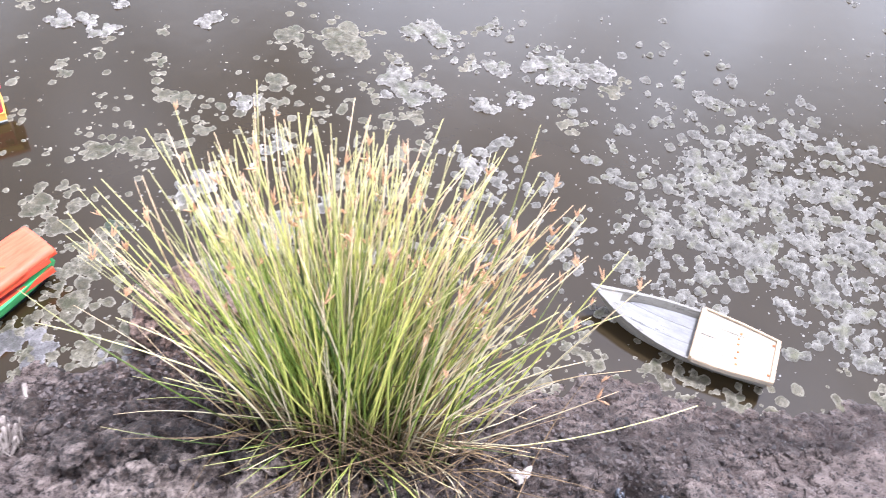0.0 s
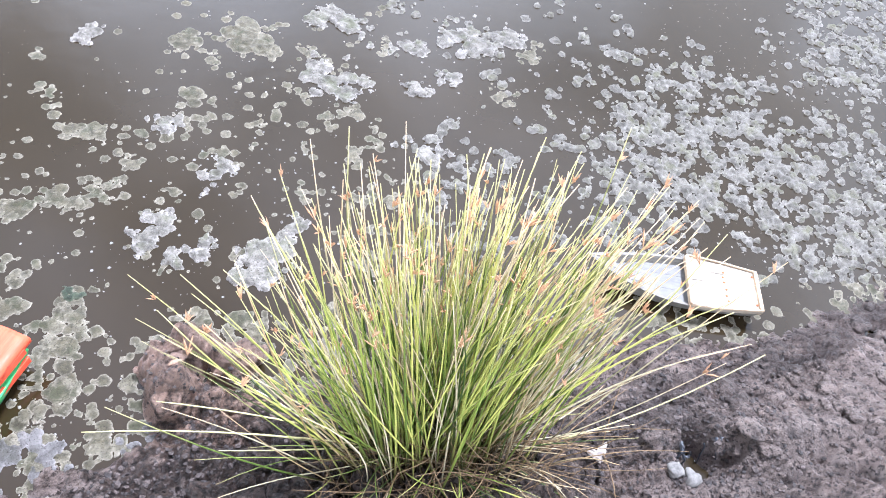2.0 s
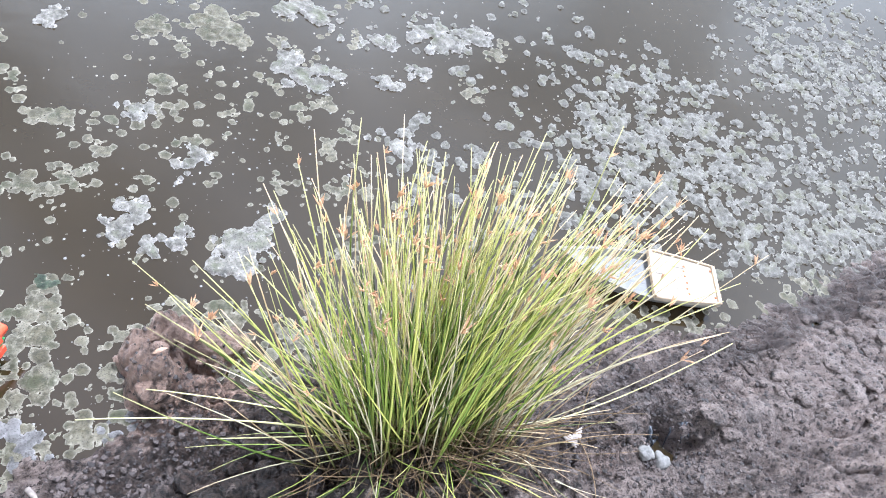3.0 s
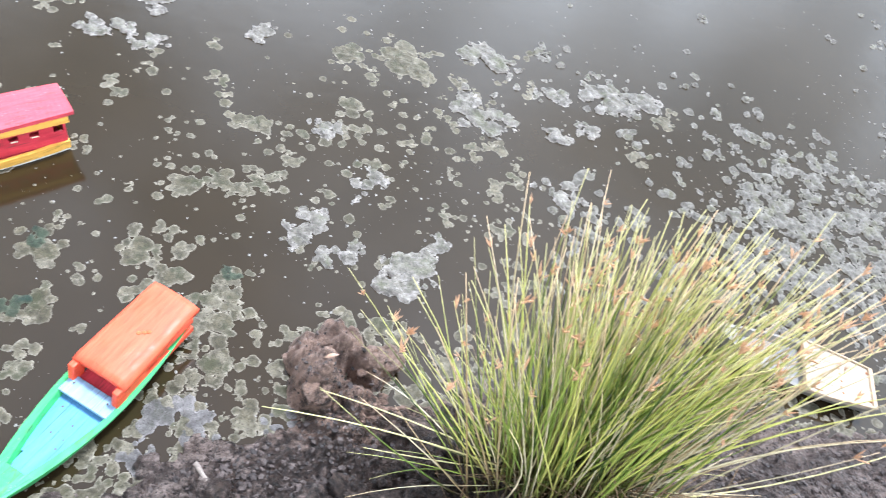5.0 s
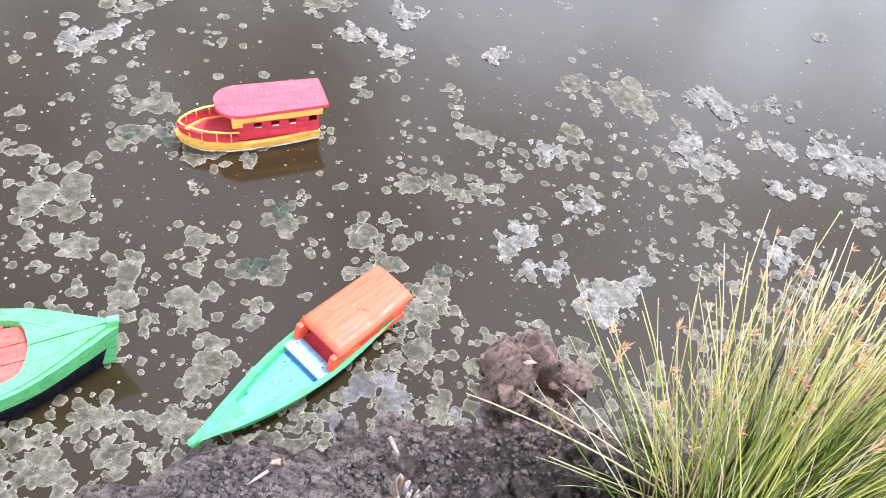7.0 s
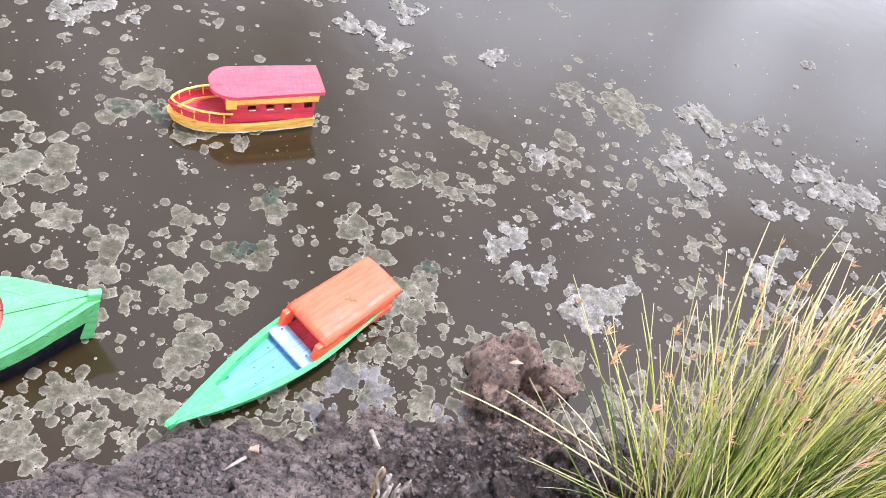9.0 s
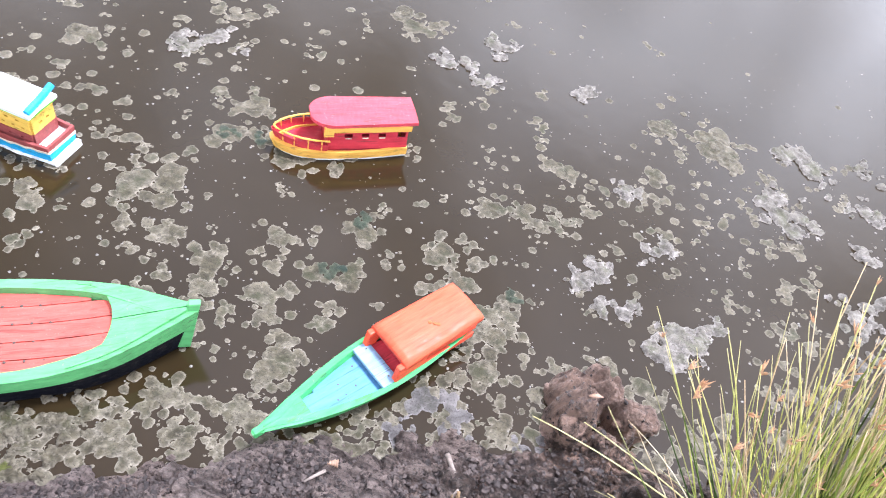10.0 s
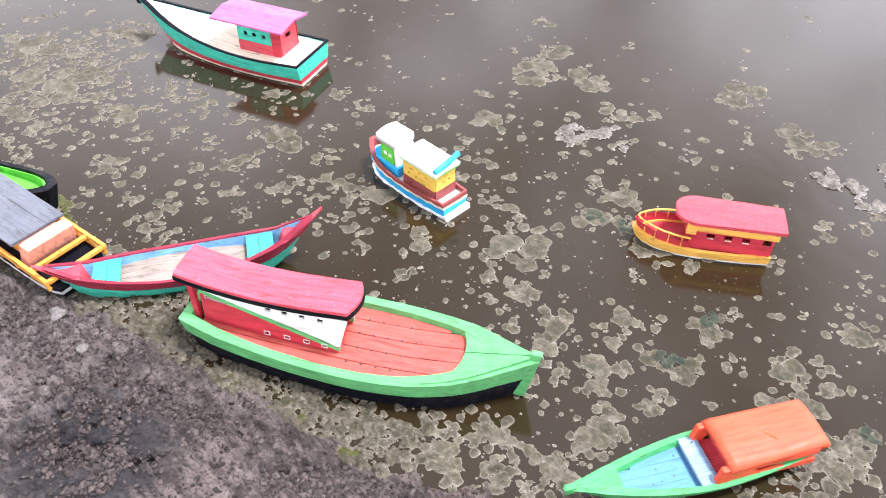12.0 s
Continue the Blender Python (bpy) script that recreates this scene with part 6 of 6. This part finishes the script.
def root_bundle(x, y):
    """Gnarled dead stalks, split and fibrous, that stand together out of the mud."""
    bundle = thing("root_bundle", "pale gnarled bundle of dead split stalks standing in mud", "roots", pose(x, y, height_at(x, y)))
    r = random.Random(44)
    for k in range(15):
        bx, by = r.gauss(0, 0.012), r.gauss(0, 0.01)
        tall, kink = r.uniform(0.03, 0.1), r.uniform(-0.005, 0.005)
        pts = [(bx + kink * math.sin(i * 1.7 + k) + 0.1 * bx * i, by + 0.004 * i + r.uniform(-0.003, 0.003), tall * i / 6 - 0.008) for i in range(7)]
        part("stalk", rod(pts, r.uniform(0.0022, 0.0058), 6, r.uniform(0.3, 0.9)), r.choice((DEAD, DEAD, DEAD_STRAW)), bundle, "", True)
    for k in range(7):
        a, reach = r.uniform(0, 6.3), r.uniform(0.015, 0.035)
        pts = [(reach * i / 4 * math.cos(a + 0.2 * i), reach * i / 4 * math.sin(a + 0.2 * i), 0.012 - 0.003 * i + r.uniform(0, 0.006)) for i in range(5)]
        part("rootlet", rod(pts, r.uniform(0.0015, 0.003), 5, 0.5), DEAD, bundle, "", True)


root_bundle(0.062, 0.545)



def fallen_leaf(x, y, turn, label):
    bm = bmesh.new()
    rows = []
    for i in range(7):
        s = i / 6
        w = 0.0042 * math.sin(math.pi * min(0.97, s + 0.06)) + 0.0004
        rows.append([bm.verts.new((0.03 * s, y2, 0.004 * math.sin(s * 3) + abs(y2) * 0.5 + k)) for k in (0.0, 0.0008) for y2 in (-w, 0, w)])
    for one, two in zip(rows, rows[1:]):
        for a, b in ((0, 1), (1, 2), (4, 3), (5, 4), (3, 0), (2, 5)):
            bm.faces.new((one[a], one[b], two[b], two[a]))
    for end in (rows[0], rows[-1]):
        bm.faces.new((end[0], end[1], end[2], end[5], end[4], end[3]))
    ob = part("dry_leaf", bm, SHELL, None, "", True)
    ob.matrix_world = pose(x, y, height_at(x, y) + 0.006, 8, -10, turn)
    tagged(ob, label, "leaf")


fallen_leaf(0.215, 0.9, 15, "small dry straw-coloured leaf on the mud mound")


def lobed_leaf(x, y, turn):
    """A withered leaf with three curled lobes."""
    bm = bmesh.new()
    rim = 30
    sheets = []
    for lift in (0.0, 0.0009):
        hub = bm.verts.new((0, 0, 0.004 + lift))
        ring = []
        for k in range(rim):
            a = math.tau * k / rim
            d = 0.009 + (0.013 + 0.007 * math.sin(a + 0.7)) * abs(math.cos(1.5 * a)) ** 1.6 + 0.0025 * math.sin(7 * a) + 0.0015 * math.sin(13 * a)
            ring.append(bm.verts.new((d * math.cos(a), d * math.sin(a), 0.004 + 16.0 * d * d + 0.004 * math.sin(5 * a) + lift)))
        sheets.append((hub, ring))
    for (hub, ring), way in zip(sheets, (-1, 1)):
        for k in range(rim):
            bm.faces.new((hub, ring[k], ring[(k + 1) % rim])[::way])
    for k in range(rim):
        n = (k + 1) % rim
        bm.faces.new((sheets[0][1][k], sheets[0][1][n], sheets[1][1][n], sheets[1][1][k]))
    ob = part("withered_leaf", bm, WITHERED, None, "", True)
    ob.matrix_world = pose(x, y, height_at(x, y) + 0.008, 10, -8, turn)
    tagged(ob, "pale withered three-lobed leaf on mud by the rushes", "leaf")


lobed_leaf(1.05, 0.66, 40)
